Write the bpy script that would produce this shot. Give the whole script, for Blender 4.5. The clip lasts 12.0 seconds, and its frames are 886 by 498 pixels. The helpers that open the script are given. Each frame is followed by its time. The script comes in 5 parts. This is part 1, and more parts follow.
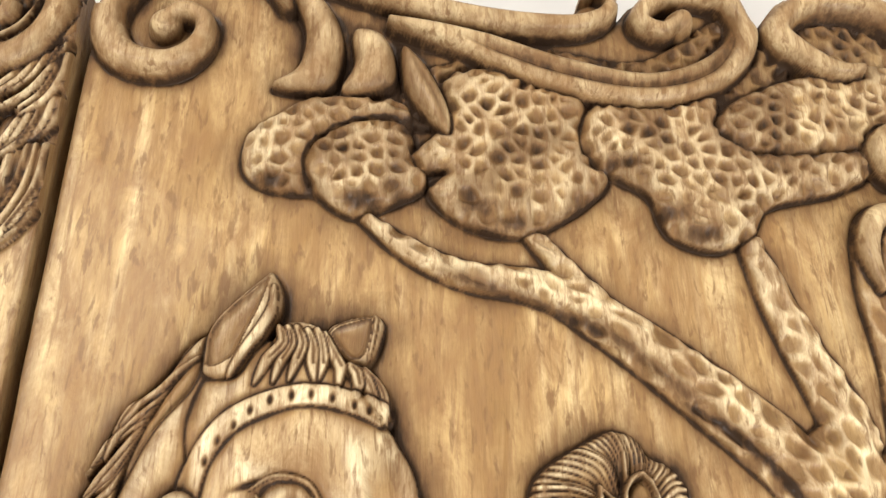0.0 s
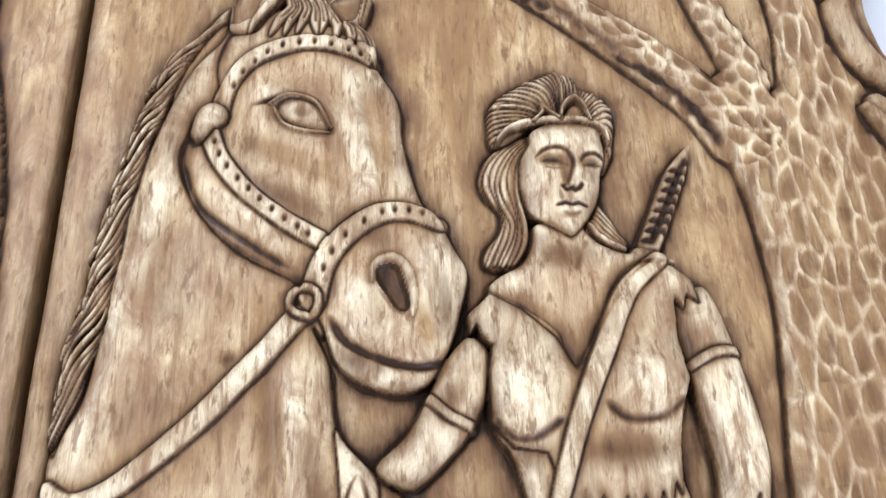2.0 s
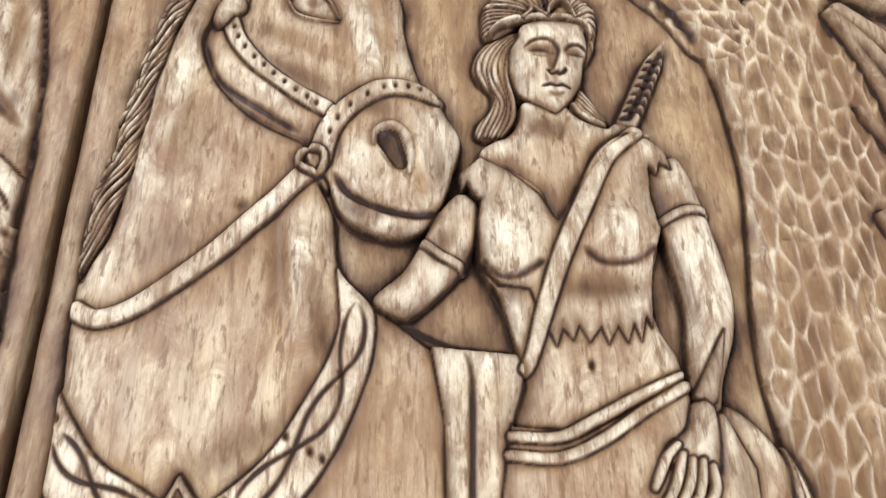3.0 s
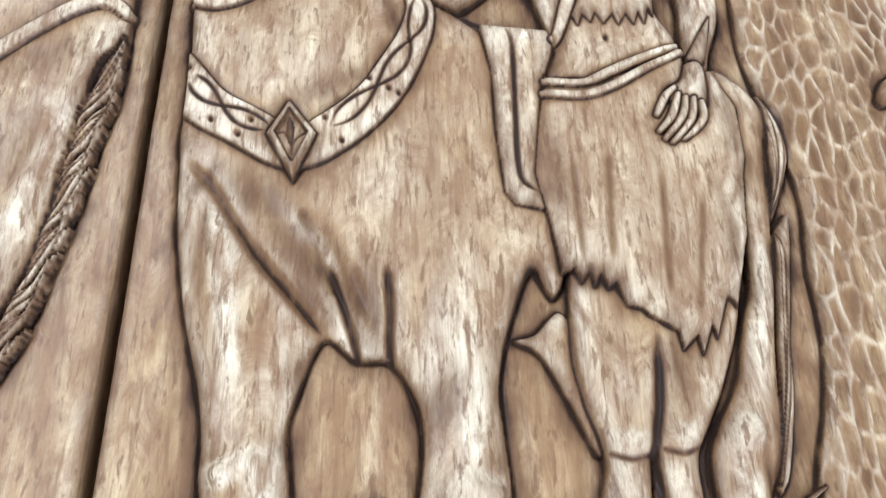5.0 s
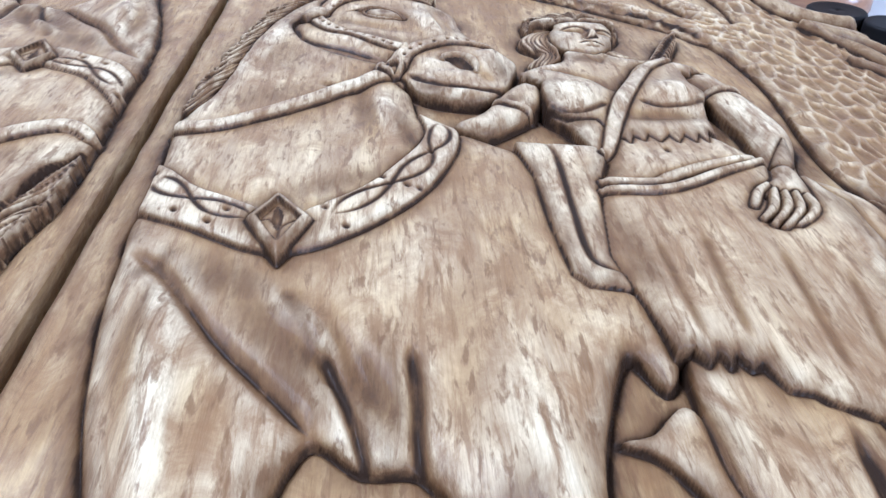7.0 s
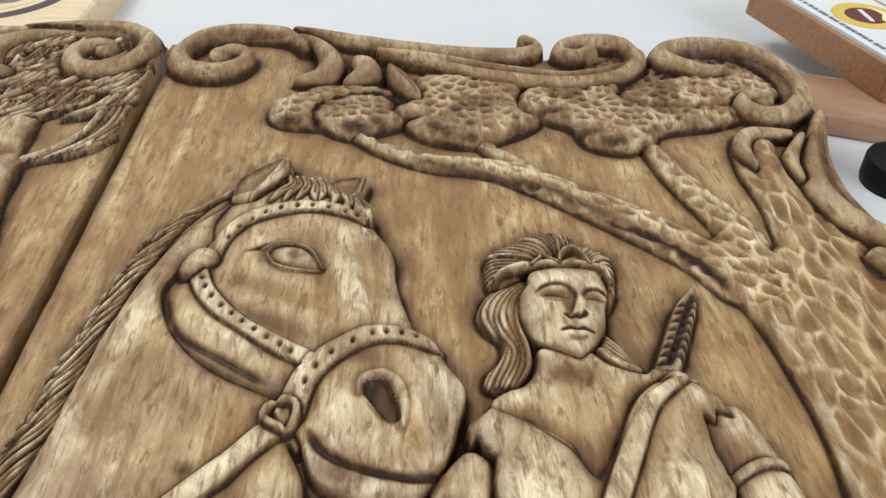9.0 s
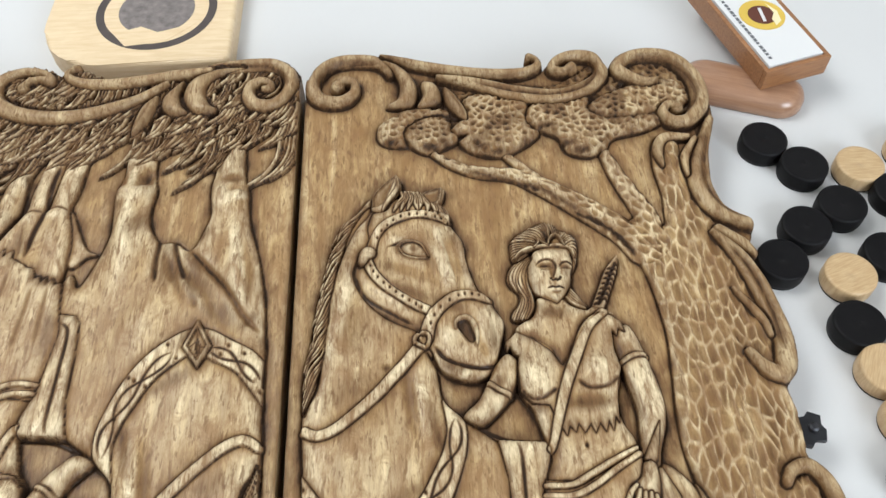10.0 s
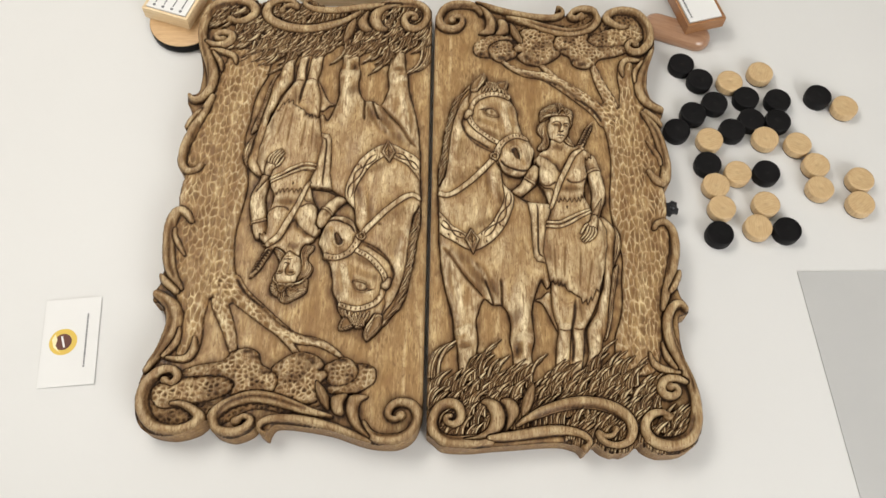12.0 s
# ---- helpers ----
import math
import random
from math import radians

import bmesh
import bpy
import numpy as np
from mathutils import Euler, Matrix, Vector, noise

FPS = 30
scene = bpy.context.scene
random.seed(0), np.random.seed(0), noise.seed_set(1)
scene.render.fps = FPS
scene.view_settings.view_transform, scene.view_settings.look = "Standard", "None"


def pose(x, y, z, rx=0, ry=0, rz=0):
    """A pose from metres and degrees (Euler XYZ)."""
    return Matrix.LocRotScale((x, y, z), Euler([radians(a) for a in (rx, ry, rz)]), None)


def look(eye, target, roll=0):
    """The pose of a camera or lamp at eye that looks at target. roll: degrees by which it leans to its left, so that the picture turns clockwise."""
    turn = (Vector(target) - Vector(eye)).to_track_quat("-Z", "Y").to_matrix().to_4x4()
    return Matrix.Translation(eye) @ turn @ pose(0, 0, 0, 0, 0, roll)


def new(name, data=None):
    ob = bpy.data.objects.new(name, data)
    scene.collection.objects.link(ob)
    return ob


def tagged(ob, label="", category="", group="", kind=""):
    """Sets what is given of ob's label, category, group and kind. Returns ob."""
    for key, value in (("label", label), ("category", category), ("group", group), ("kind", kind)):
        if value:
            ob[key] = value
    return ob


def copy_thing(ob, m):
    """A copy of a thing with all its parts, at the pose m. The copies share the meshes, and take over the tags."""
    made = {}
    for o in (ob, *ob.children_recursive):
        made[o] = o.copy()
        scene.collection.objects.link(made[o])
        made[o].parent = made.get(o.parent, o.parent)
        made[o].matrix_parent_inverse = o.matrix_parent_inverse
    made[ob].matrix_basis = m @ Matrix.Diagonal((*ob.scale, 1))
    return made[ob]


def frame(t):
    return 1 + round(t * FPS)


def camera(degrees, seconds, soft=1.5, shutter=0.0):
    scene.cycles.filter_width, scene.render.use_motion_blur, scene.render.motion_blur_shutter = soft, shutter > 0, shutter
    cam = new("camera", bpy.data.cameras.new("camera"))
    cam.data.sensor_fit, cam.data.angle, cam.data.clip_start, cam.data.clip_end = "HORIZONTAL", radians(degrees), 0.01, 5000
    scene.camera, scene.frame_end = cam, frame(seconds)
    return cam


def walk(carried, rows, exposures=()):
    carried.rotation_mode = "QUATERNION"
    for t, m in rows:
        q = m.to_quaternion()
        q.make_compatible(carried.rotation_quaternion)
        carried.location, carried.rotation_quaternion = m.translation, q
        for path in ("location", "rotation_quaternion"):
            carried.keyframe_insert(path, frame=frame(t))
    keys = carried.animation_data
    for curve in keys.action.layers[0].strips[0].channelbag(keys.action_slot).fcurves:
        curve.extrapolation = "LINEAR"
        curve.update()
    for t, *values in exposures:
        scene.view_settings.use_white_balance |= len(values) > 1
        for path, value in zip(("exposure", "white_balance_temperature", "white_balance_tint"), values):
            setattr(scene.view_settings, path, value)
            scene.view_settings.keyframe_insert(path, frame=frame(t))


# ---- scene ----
cam = camera(55.6, 12.0)
PATH = [
    (0, (0.099, 0.391, 0.263), (0.256, 1.262, -1.53), 10.4),
    (0.5, (0.102, 0.362, 0.267), (0.263, 1.169, -1.556), 11.0),
    (1, (0.103, 0.337, 0.261), (0.27, 1.129, -1.568), 11.0),
    (1.5, (0.109, 0.313, 0.268), (0.244, 1.071, -1.578), 9.0),
    (2, (0.108, 0.271, 0.28), (0.233, 1.064, -1.551), 7.9),
    (2.5, (0.11, 0.235, 0.282), (0.203, 1.09, -1.523), 6.3),
    (3, (0.112, 0.205, 0.279), (0.213, 1.095, -1.509), 6.5),
    (3.5, (0.1, 0.168, 0.278), (0.226, 1.06, -1.508), 8.1),
    (3.7, (0.097, 0.152, 0.281), (0.226, 1.036, -1.508), 8.2),
    (5.3, (0.088, 0.034, 0.285), (0.207, 0.955, -1.487), 6.7),
    (5.5, (0.088, 0.015, 0.262), (0.21, 0.963, -1.494), 6.6),
    (6, (0.083, 0.01, 0.167), (0.235, 1.373, -1.288), 2.0),
    (6.5, (0.08, 0.024, 0.149), (0.203, 1.622, -1.047), 1.8),
    (7, (0.082, 0.045, 0.15), (0.207, 1.735, -0.913), 2.5),
    (7.5, (0.084, 0.089, 0.158), (0.21, 1.776, -0.909), 2.8),
    (7.7, (0.084, 0.107, 0.163), (0.208, 1.8, -0.895), 2.7),
    (9.3, (0.117, 0.212, 0.248), (0.213, 1.687, -1.099), 2.8),
    (9.5, (0.112, 0.187, 0.293), (0.212, 1.549, -1.169), 2.8),
    (10, (0.083, 0.106, 0.481), (0.137, 1.274, -1.142), -0.6),
    (10.5, (0.029, 0.012, 0.664), (0.126, 1.039, -1.05), 4.0),
    (11, (0.006, -0.092, 0.772), (0.054, 0.873, -0.979), 1.8),
    (11.5, (0.007, -0.157, 0.868), (0.02, 0.737, -0.921), 1.1),
    (12, (0.015, -0.22, 0.951), (0.019, 0.656, -0.847), 1.1),
]
LIGHTNESS = [(0.0, 0.70, 6800, 10), (0.5, 0.66, 5050, 12), (1.0, 0.60, 4850, 12), (1.5, 0.60, 5100, 13), (2.5, 0.54, 5350, 15), (3.5, 0.50, 5350, 16), (5.5, 0.54, 4850, 13), (7.0, 0.56, 4700, 15), (7.7, 0.44, 4700, 14), (9.3, 0.1, 6050, 6), (10.0, 0.2, 5950, 6), (10.5, -0.08, 6500, 8), (11.5, -0.16, 6550, 10), (12.0, 0.0, 6750, 8)]
walk(cam, [(t, look(eye, target, roll)) for t, eye, target, roll in PATH], LIGHTNESS)

# ---- light: a closed white room, lamps under the ceiling, daylight from the side behind the walker ----
world = bpy.data.worlds.new("world")
scene.world = world
world.use_nodes = True
world.node_tree.nodes["Background"].inputs[0].default_value = (0.75, 0.85, 1.0, 1)
world.node_tree.nodes["Background"].inputs[1].default_value = 0.3


def area(name, eye, target, sx, sy, power, colour):
    lamp = bpy.data.lights.new(name, "AREA")
    lamp.shape, lamp.size, lamp.size_y, lamp.energy, lamp.color = "RECTANGLE", sx, sy, power, colour
    ob = new(name, lamp)
    ob.matrix_world = look(eye, target)
    return ob


area("ceiling_lamp", (-0.95, 0.95, 2.2), (0.1, 0.35, 0), 1.7, 1.4, 62, (1.0, 0.97, 0.93))
area("window_light", (1.5, -1.9, 1.4), (0, 0.3, 0), 1.7, 1.6, 70, (0.95, 0.97, 1.0))


# ---- materials ----
def material(name, rough=0.5, metal=0.0, coat=0.0):
    m = bpy.data.materials.new(name)
    m.use_nodes = True
    b = m.node_tree.nodes["Principled BSDF"]
    b.inputs["Roughness"].default_value, b.inputs["Metallic"].default_value = rough, metal
    b.inputs["Coat Weight"].default_value, b.inputs["Coat Roughness"].default_value = coat, 0.12
    return m, m.node_tree, b


def node(tree, kind, **values):
    n = tree.nodes.new(kind)
    for key, value in values.items():
        n.inputs[key].default_value = value
    return n


def grain(tree, scale, detail=4.0, distort=0.0, coord="Object", rough=0.6):
    """Noise stretched by a scale for each axis."""
    c = tree.nodes.new("ShaderNodeTexCoord")
    m = node(tree, "ShaderNodeMapping", Scale=scale)
    tree.links.new(c.outputs[coord], m.inputs["Vector"])
    n = node(tree, "ShaderNodeTexNoise", Scale=1.0, Detail=detail, Roughness=rough, Distortion=distort)
    tree.links.new(m.outputs[0], n.inputs["Vector"])
    return n.outputs["Fac"]


def ramp(tree, fac, *stops):
    r = tree.nodes.new("ShaderNodeValToRGB")
    while len(r.color_ramp.elements) < len(stops):
        r.color_ramp.elements.new(0.5)
    for e, (at, colour) in zip(r.color_ramp.elements, stops):
        e.position, e.color = at, (*colour, 1)
    tree.links.new(fac, r.inputs["Fac"])
    return r.outputs["Color"]


def mix(tree, fac, a, b, how="MIX"):
    m = tree.nodes.new("ShaderNodeMix")
    m.data_type, m.blend_type = "RGBA", how
    for socket, value in ((m.inputs["Factor"], fac), (m.inputs["A"], a), (m.inputs["B"], b)):
        if isinstance(value, bpy.types.NodeSocket):
            tree.links.new(value, socket)
        elif isinstance(value, tuple):
            socket.default_value = (*value, 1)
        else:
            socket.default_value = value
    return m.outputs["Result"]


def sums(tree, how, a, b):
    m = tree.nodes.new("ShaderNodeMath")
    m.operation, m.use_clamp = how, how != "MULTIPLY"
    for socket, value in zip(m.inputs, (a, b)):
        if isinstance(value, bpy.types.NodeSocket):
            tree.links.new(value, socket)
        else:
            socket.default_value = value
    return m.outputs[0]


def relief(tree, bsdf, height, strength, distance):
    b = node(tree, "ShaderNodeBump", Strength=strength, Distance=distance)
    tree.links.new(height, b.inputs["Height"])
    tree.links.new(b.outputs[0], bsdf.inputs["Normal"])


def carved_wood():
    """Pale wood stained ochre, dark-waxed cuts with painted recess shading, rubbed paler on the heights, thin satin
    varnish.
    """
    m, t, b = material("carved_wood", 0.5, coat=0.09)
    b.inputs["Specular IOR Level"].default_value = 0.16
    streak = grain(t, (80, 10, 60), 5, 0.8)
    thin = grain(t, (330, 36, 200), 6, 0.5, rough=0.7)
    fleck = grain(t, (430, 95, 300), 4, 0.4)
    fibre = grain(t, (2200, 80, 900), 3)
    blotch = grain(t, (58, 24, 50), 8, 0.9, rough=0.72)
    base = ramp(t, streak, (0.33, (0.27, 0.153, 0.058)), (0.50, (0.47, 0.312, 0.138)), (0.66, (0.63, 0.468, 0.245)))
    base = mix(t, ramp(t, blotch, (0.36, (0.8, 0.8, 0.8)), (0.56, (0, 0, 0))), base, (0.25, 0.142, 0.060))
    rub = t.nodes.new("ShaderNodeAttribute")
    rub.attribute_name = "rub"
    base = mix(t, sums(t, "MULTIPLY", rub.outputs["Fac"], ramp(t, blotch, (0.34, (0.5, 0.5, 0.5)), (0.60, (1, 1, 1)))), base, (0.93, 0.795, 0.525))
    mottle = grain(t, (88, 40, 70), 8, 0.9, rough=0.7)
    base = mix(t, ramp(t, mottle, (0.37, (0.8, 0.8, 0.8)), (0.57, (0, 0, 0))), base, (0.25, 0.135, 0.056))
    base = mix(t, ramp(t, thin, (0.37, (0.75, 0.75, 0.75)), (0.49, (0, 0, 0))), base, (0.235, 0.130, 0.056))
    base = mix(t, ramp(t, fleck, (0.35, (0.8, 0.8, 0.8)), (0.45, (0, 0, 0))), base, (0.185, 0.10, 0.043))
    base = mix(t, ramp(t, fibre, (0.36, (0.2, 0.2, 0.2)), (0.58, (0, 0, 0))), base, (0.22, 0.122, 0.052))
    # one tone for the waxed cuts and the shading painted around relief edges
    wax_shade = t.nodes.new("ShaderNodeAttribute")
    wax_shade.attribute_name = "wax_shade"
    patchy = sums(t, "MULTIPLY", wax_shade.outputs["Fac"], ramp(t, grain(t, (260, 70, 200), 5), (0.3, (0.6, 0.6, 0.6)), (0.68, (1.3, 1.3, 1.3))))
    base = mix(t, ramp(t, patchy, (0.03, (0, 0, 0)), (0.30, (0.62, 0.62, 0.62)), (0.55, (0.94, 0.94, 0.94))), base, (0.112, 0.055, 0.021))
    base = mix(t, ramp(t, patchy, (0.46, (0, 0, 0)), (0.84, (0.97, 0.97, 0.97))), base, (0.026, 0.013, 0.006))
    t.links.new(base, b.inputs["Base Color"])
    t.links.new(sums(t, "ADD", ramp(t, blotch, (0.3, (0.36, 0.36, 0.36)), (0.7, (0.5, 0.5, 0.5))), sums(t, "MULTIPLY", wax_shade.outputs["Fac"], 0.3)), b.inputs["Roughness"])
    relief(t, b, sums(t, "ADD", fleck, sums(t, "MULTIPLY", fibre, 0.5)), 0.55, 0.0009)
    return m


def plain_wood(name, light, dark, scale=(40, 400, 400), rough=0.5, coat=0.0):
    m, t, b = material(name, rough, coat=coat)
    g = grain(t, scale, 4, 0.5)
    spots = grain(t, (60, 60, 60), 3)
    col = ramp(t, g, (0.32, dark), (0.62, light))
    col = mix(t, ramp(t, spots, (0.35, (0.35, 0.35, 0.35)), (0.6, (0, 0, 0))), col, dark)
    t.links.new(col, b.inputs["Base Color"])
    relief(t, b, g, 0.15, 0.0004)
    return m


def dull(name, colour, rough=0.6, vary=0.06, scale=30.0, metal=0.0, coat=0.0):
    m, t, b = material(name, rough, metal, coat)
    g = grain(t, (scale, scale, scale), 4)
    col = ramp(t, g, (0.3, tuple(c * (1 - vary) for c in colour)), (0.7, tuple(min(1, c * (1 + vary)) for c in colour)))
    t.links.new(col, b.inputs["Base Color"])
    relief(t, b, grain(t, (scale * 20, scale * 20, scale * 20), 2), 0.08, 0.0003)
    return m


WOOD = carved_wood()
WHITE = dull("white_laminate", (0.62, 0.612, 0.603), 0.42, 0.012, 3)
WHITE.node_tree.nodes["Principled BSDF"].inputs["Specular IOR Level"].default_value = 0.3
WALL = dull("white_wall", (0.72, 0.71, 0.69), 0.9, 0.03, 2)
FLOOR = dull("grey_floor", (0.3, 0.28, 0.26), 0.6, 0.15, 4)
TAN = plain_wood("pale_checker_wood", (0.56, 0.40, 0.22), (0.43, 0.28, 0.135), (90, 900, 90), 0.45, 0.15)
BLACK = dull("black_stained_wood", (0.005, 0.0045, 0.005), 0.5, 0.3, 60)
BLACK.node_tree.nodes["Principled BSDF"].inputs["Specular IOR Level"].default_value = 0.16
FELT = dull("black_felt", (0.012, 0.012, 0.012), 0.95, 0.3, 300)
BROWN = plain_wood("brown_wood", (0.33, 0.155, 0.06), (0.22, 0.095, 0.036), (60, 500, 500), 0.4, 0.2)
ROSE = plain_wood("reddish_varnished_wood", (0.36, 0.2, 0.115), (0.26, 0.135, 0.075), (25, 300, 300), 0.3, 0.5)
PALE = plain_wood("pale_birch", (0.74, 0.58, 0.37), (0.64, 0.47, 0.27), (30, 260, 260), 0.5, 0.1)
STAND = plain_wood("tan_plywood", (0.56, 0.36, 0.18), (0.46, 0.28, 0.13), (30, 260, 260), 0.5, 0.1)
PAPER = dull("white_card", (0.69, 0.682, 0.673), 0.6, 0.01, 20)
GREY = dull("light_grey_sheet", (0.43, 0.425, 0.42), 0.8, 0.03, 6)
YELLOW = dull("printed_yellow", (0.64, 0.44, 0.07), 0.6, 0.03)
INK_BROWN = dull("printed_brown", (0.1, 0.025, 0.012), 0.6, 0.05)
INK = dull("printed_grey", (0.14, 0.14, 0.15), 0.6, 0.05)
CREAM = dull("printed_cream", (0.8, 0.7, 0.42), 0.6, 0.03)
SCORCH = dull("scorched_wood", (0.17, 0.145, 0.135), 0.7, 0.35, 160)
BURN = dull("burnt_line", (0.06, 0.045, 0.04), 0.7, 0.2, 80)
STEEL = dull("dark_bronze", (0.05, 0.05, 0.055), 0.4, 0.2, 80, metal=0.8)


# ---- builders ----
def part(name, bm, mat, parent=None, label="", smooth=False):
    me = bpy.data.meshes.new(name)
    bmesh.ops.recalc_face_normals(bm, faces=bm.faces)
    bm.to_mesh(me)
    bm.free()
    if smooth:
        me.shade_smooth()
    me.materials.append(mat)
    ob = new(name, me)
    ob.parent = parent
    if label:
        tagged(ob, label)
    return ob


def slab(x0, y0, z0, x1, y1, z1, bevel=0.0, segments=2):
    bm = bmesh.new()
    bmesh.ops.create_cube(bm, size=1, matrix=Matrix.Translation(((x0 + x1) / 2, (y0 + y1) / 2, (z0 + z1) / 2)) @ Matrix.Diagonal((x1 - x0, y1 - y0, z1 - z0, 1)))
    if bevel:
        bmesh.ops.bevel(bm, geom=bm.edges, offset=bevel, segments=segments, affect="EDGES", profile=0.5)
    return bm


def turned(profile, steps=48):
    """A body turned about z from (radius, height) pairs, closed at both ends."""
    bm = bmesh.new()
    rings = [[bm.verts.new((r * math.cos(2 * math.pi * k / steps), r * math.sin(2 * math.pi * k / steps), z)) for k in range(steps)] for r, z in profile]
    for a, b in zip(rings[:-1], rings[1:]):
        for k in range(steps):
            bm.faces.new((a[k], a[(k + 1) % steps], b[(k + 1) % steps], b[k]))
    bm.faces.new(rings[0][::-1])
    bm.faces.new(rings[-1])
    return bm


def prism(outline, z0, z1, bevel=0.0):
    """A flat piece with a given outline."""
    bm = bmesh.new()
    low = [bm.verts.new((x, y, z0)) for x, y in outline]
    high = [bm.verts.new((x, y, z1)) for x, y in outline]
    top = bm.faces.new(high)
    bm.faces.new(low[::-1])
    n = len(outline)
    for k in range(n):
        bm.faces.new((low[k], low[(k + 1) % n], high[(k + 1) % n], high[k]))
    if bevel:
        bmesh.ops.bevel(bm, geom=list(top.edges), offset=bevel, segments=3, affect="EDGES", profile=0.5)
    return bm


def ringed(r0, r1, z0, z1, steps=40, start=0.0, end=360.0):
    """A flat ring or a piece of one."""
    bm = bmesh.new()
    whole = end - start >= 360
    n = steps if whole else steps + 1
    loops = []
    for r, z in ((r0, z0), (r1, z0), (r1, z1), (r0, z1)):
        loops.append([bm.verts.new((r * math.cos(radians(start + (end - start) * k / steps)), r * math.sin(radians(start + (end - start) * k / steps)), z)) for k in range(n)])
    for i in range(4):
        a, b = loops[i], loops[(i + 1) % 4]
        for k in range(steps):
            bm.faces.new((a[k], a[(k + 1) % n], b[(k + 1) % n], b[k]))
    if not whole:
        for k in (0, n - 1):
            bm.faces.new([loop[k] for loop in loops])
    return bm


# ---- the room and the table ----
tagged(part("floor", slab(-2.4, -2.4, -0.80, 2.4, 2.4, -0.75), FLOOR), "plain grey floor under the white table", "floor", kind="structure")
tagged(part("ceiling", slab(-2.4, -2.4, 2.30, 2.4, 2.4, 2.36), WALL), "plain white painted ceiling", "ceiling", kind="structure")
for name, b in (("wall_north", (-2.4, 2.4, -0.8, 2.4, 2.5, 2.36)), ("wall_south", (-2.4, -2.5, -0.8, 2.4, -2.4, 2.36)), ("wall_west", (-2.5, -2.4, -0.8, -2.4, 2.4, 2.36)), ("wall_east", (2.4, -2.4, -0.8, 2.5, 2.4, 2.36))):
    tagged(part(name, slab(*b), WALL), "plain white painted wall of the room", "wall", kind="structure")
table = tagged(new("table"), "wide white table with a smooth matt top", "table")
part("tabletop", slab(-0.95, -0.6, -0.03, 0.95, 1.15, 0.0, 0.004), WHITE, table)
for x, y in ((-0.88, -0.53), (0.88, -0.53), (-0.88, 1.08), (0.88, 1.08)):
    part("leg", slab(x - 0.03, y - 0.03, -0.75, x + 0.03, y + 0.03, -0.03, 0.004), WHITE, table)

# ---- carving: one half of the board as a height sheet, in millimetres from the hinge's lower end ----
STEP = 0.42
GX = np.arange(1.2, 312.0, STEP, dtype=np.float32)
GY = np.arange(-16.0, 622.0, STEP, dtype=np.float32)
NX, NY = len(GX), len(GY)
H = np.zeros((NY, NX), np.float32)       # height over the flat field
S = np.zeros((NY, NX), np.float32)       # dark-waxed cuts, plus shading painted along edges and in hollows
L = np.zeros((NY, NX), np.int16)         # which carved part a spot belongs to
PARTS = ["field"]
XX, YY = np.meshgrid(GX, GY)
rng = np.random.default_rng(7)


def spline(pts, closed=False, gap=1.6):
    """A smooth line through a few points, with a point every gap millimetres or so."""
    p = np.array(pts, np.float32)
    n = len(p)
    if n == 2 and not closed:
        k = max(2, int(np.hypot(*(p[1] - p[0])) / gap))
        return p[0] + (p[1] - p[0]) * np.linspace(0, 1, k + 1, dtype=np.float32)[:, None]
    out = []
    for i in range(n if closed else n - 1):
        a, b, c, d = (p[(i - 1) % n], p[i], p[(i + 1) % n], p[(i + 2) % n]) if closed else (p[max(i - 1, 0)], p[i], p[i + 1], p[min(i + 2, n - 1)])
        k = max(1, int(np.hypot(*(c - b)) / gap))
        t = np.arange(k, dtype=np.float32)[:, None] / k
        out.append(0.5 * (2 * b + (c - a) * t + (2 * a - 5 * b + 4 * c - d) * t * t + (3 * b - a - 3 * c + d) * t ** 3))
    if not closed:
        out.append(p[-1:])
    return np.vstack(out)


def corner(pts):
    """A closed line with sharp corners."""
    p = np.array(pts, np.float32)
    return np.vstack([spline([p[i], p[(i + 1) % len(p)]])[:-1] for i in range(len(p))])


def window(line, pad):
    x0, y0 = line.min(0) - pad
    x1, y1 = line.max(0) + pad
    i0, i1 = np.searchsorted(GX, (x0, x1))
    j0, j1 = np.searchsorted(GY, (y0, y1))
    return slice(max(j0, 0), max(j1, 1)), slice(max(i0, 0), max(i1, 1))


def near(line, w, closed=False):
    """In the line's window: how far each spot lies from it (w at most), how far along, and the nearest point."""
    win = window(line, w)
    d = np.full(XX[win].shape, w * w, np.float32)
    t = np.zeros_like(d)
    q = np.stack([XX[win], YY[win]], -1).copy()
    j0, i0 = win[0].start, win[1].start
    n = len(line)
    for k in range(n if closed else n - 1):
        a, b = line[k], line[(k + 1) % n]
        sub = window(np.array([a, b]), w)
        s = slice(max(sub[0].start - j0, 0), max(sub[0].stop - j0, 0)), slice(max(sub[1].start - i0, 0), max(sub[1].stop - i0, 0))
        x, y = XX[win][s], YY[win][s]
        if not x.size:
            continue
        e = b - a
        u = np.clip(((x - a[0]) * e[0] + (y - a[1]) * e[1]) / max(float(e @ e), 1e-6), 0, 1)
        px, py = a[0] + u * e[0], a[1] + u * e[1]
        dd = (x - px) ** 2 + (y - py) ** 2
        less = dd < d[s]
        d[s] = np.where(less, dd, d[s])
        t[s] = np.where(less, (k + u) / n, t[s])
        q[s] = np.where(less[..., None], np.stack([px, py], -1), q[s])
    return win, np.sqrt(d), t, q


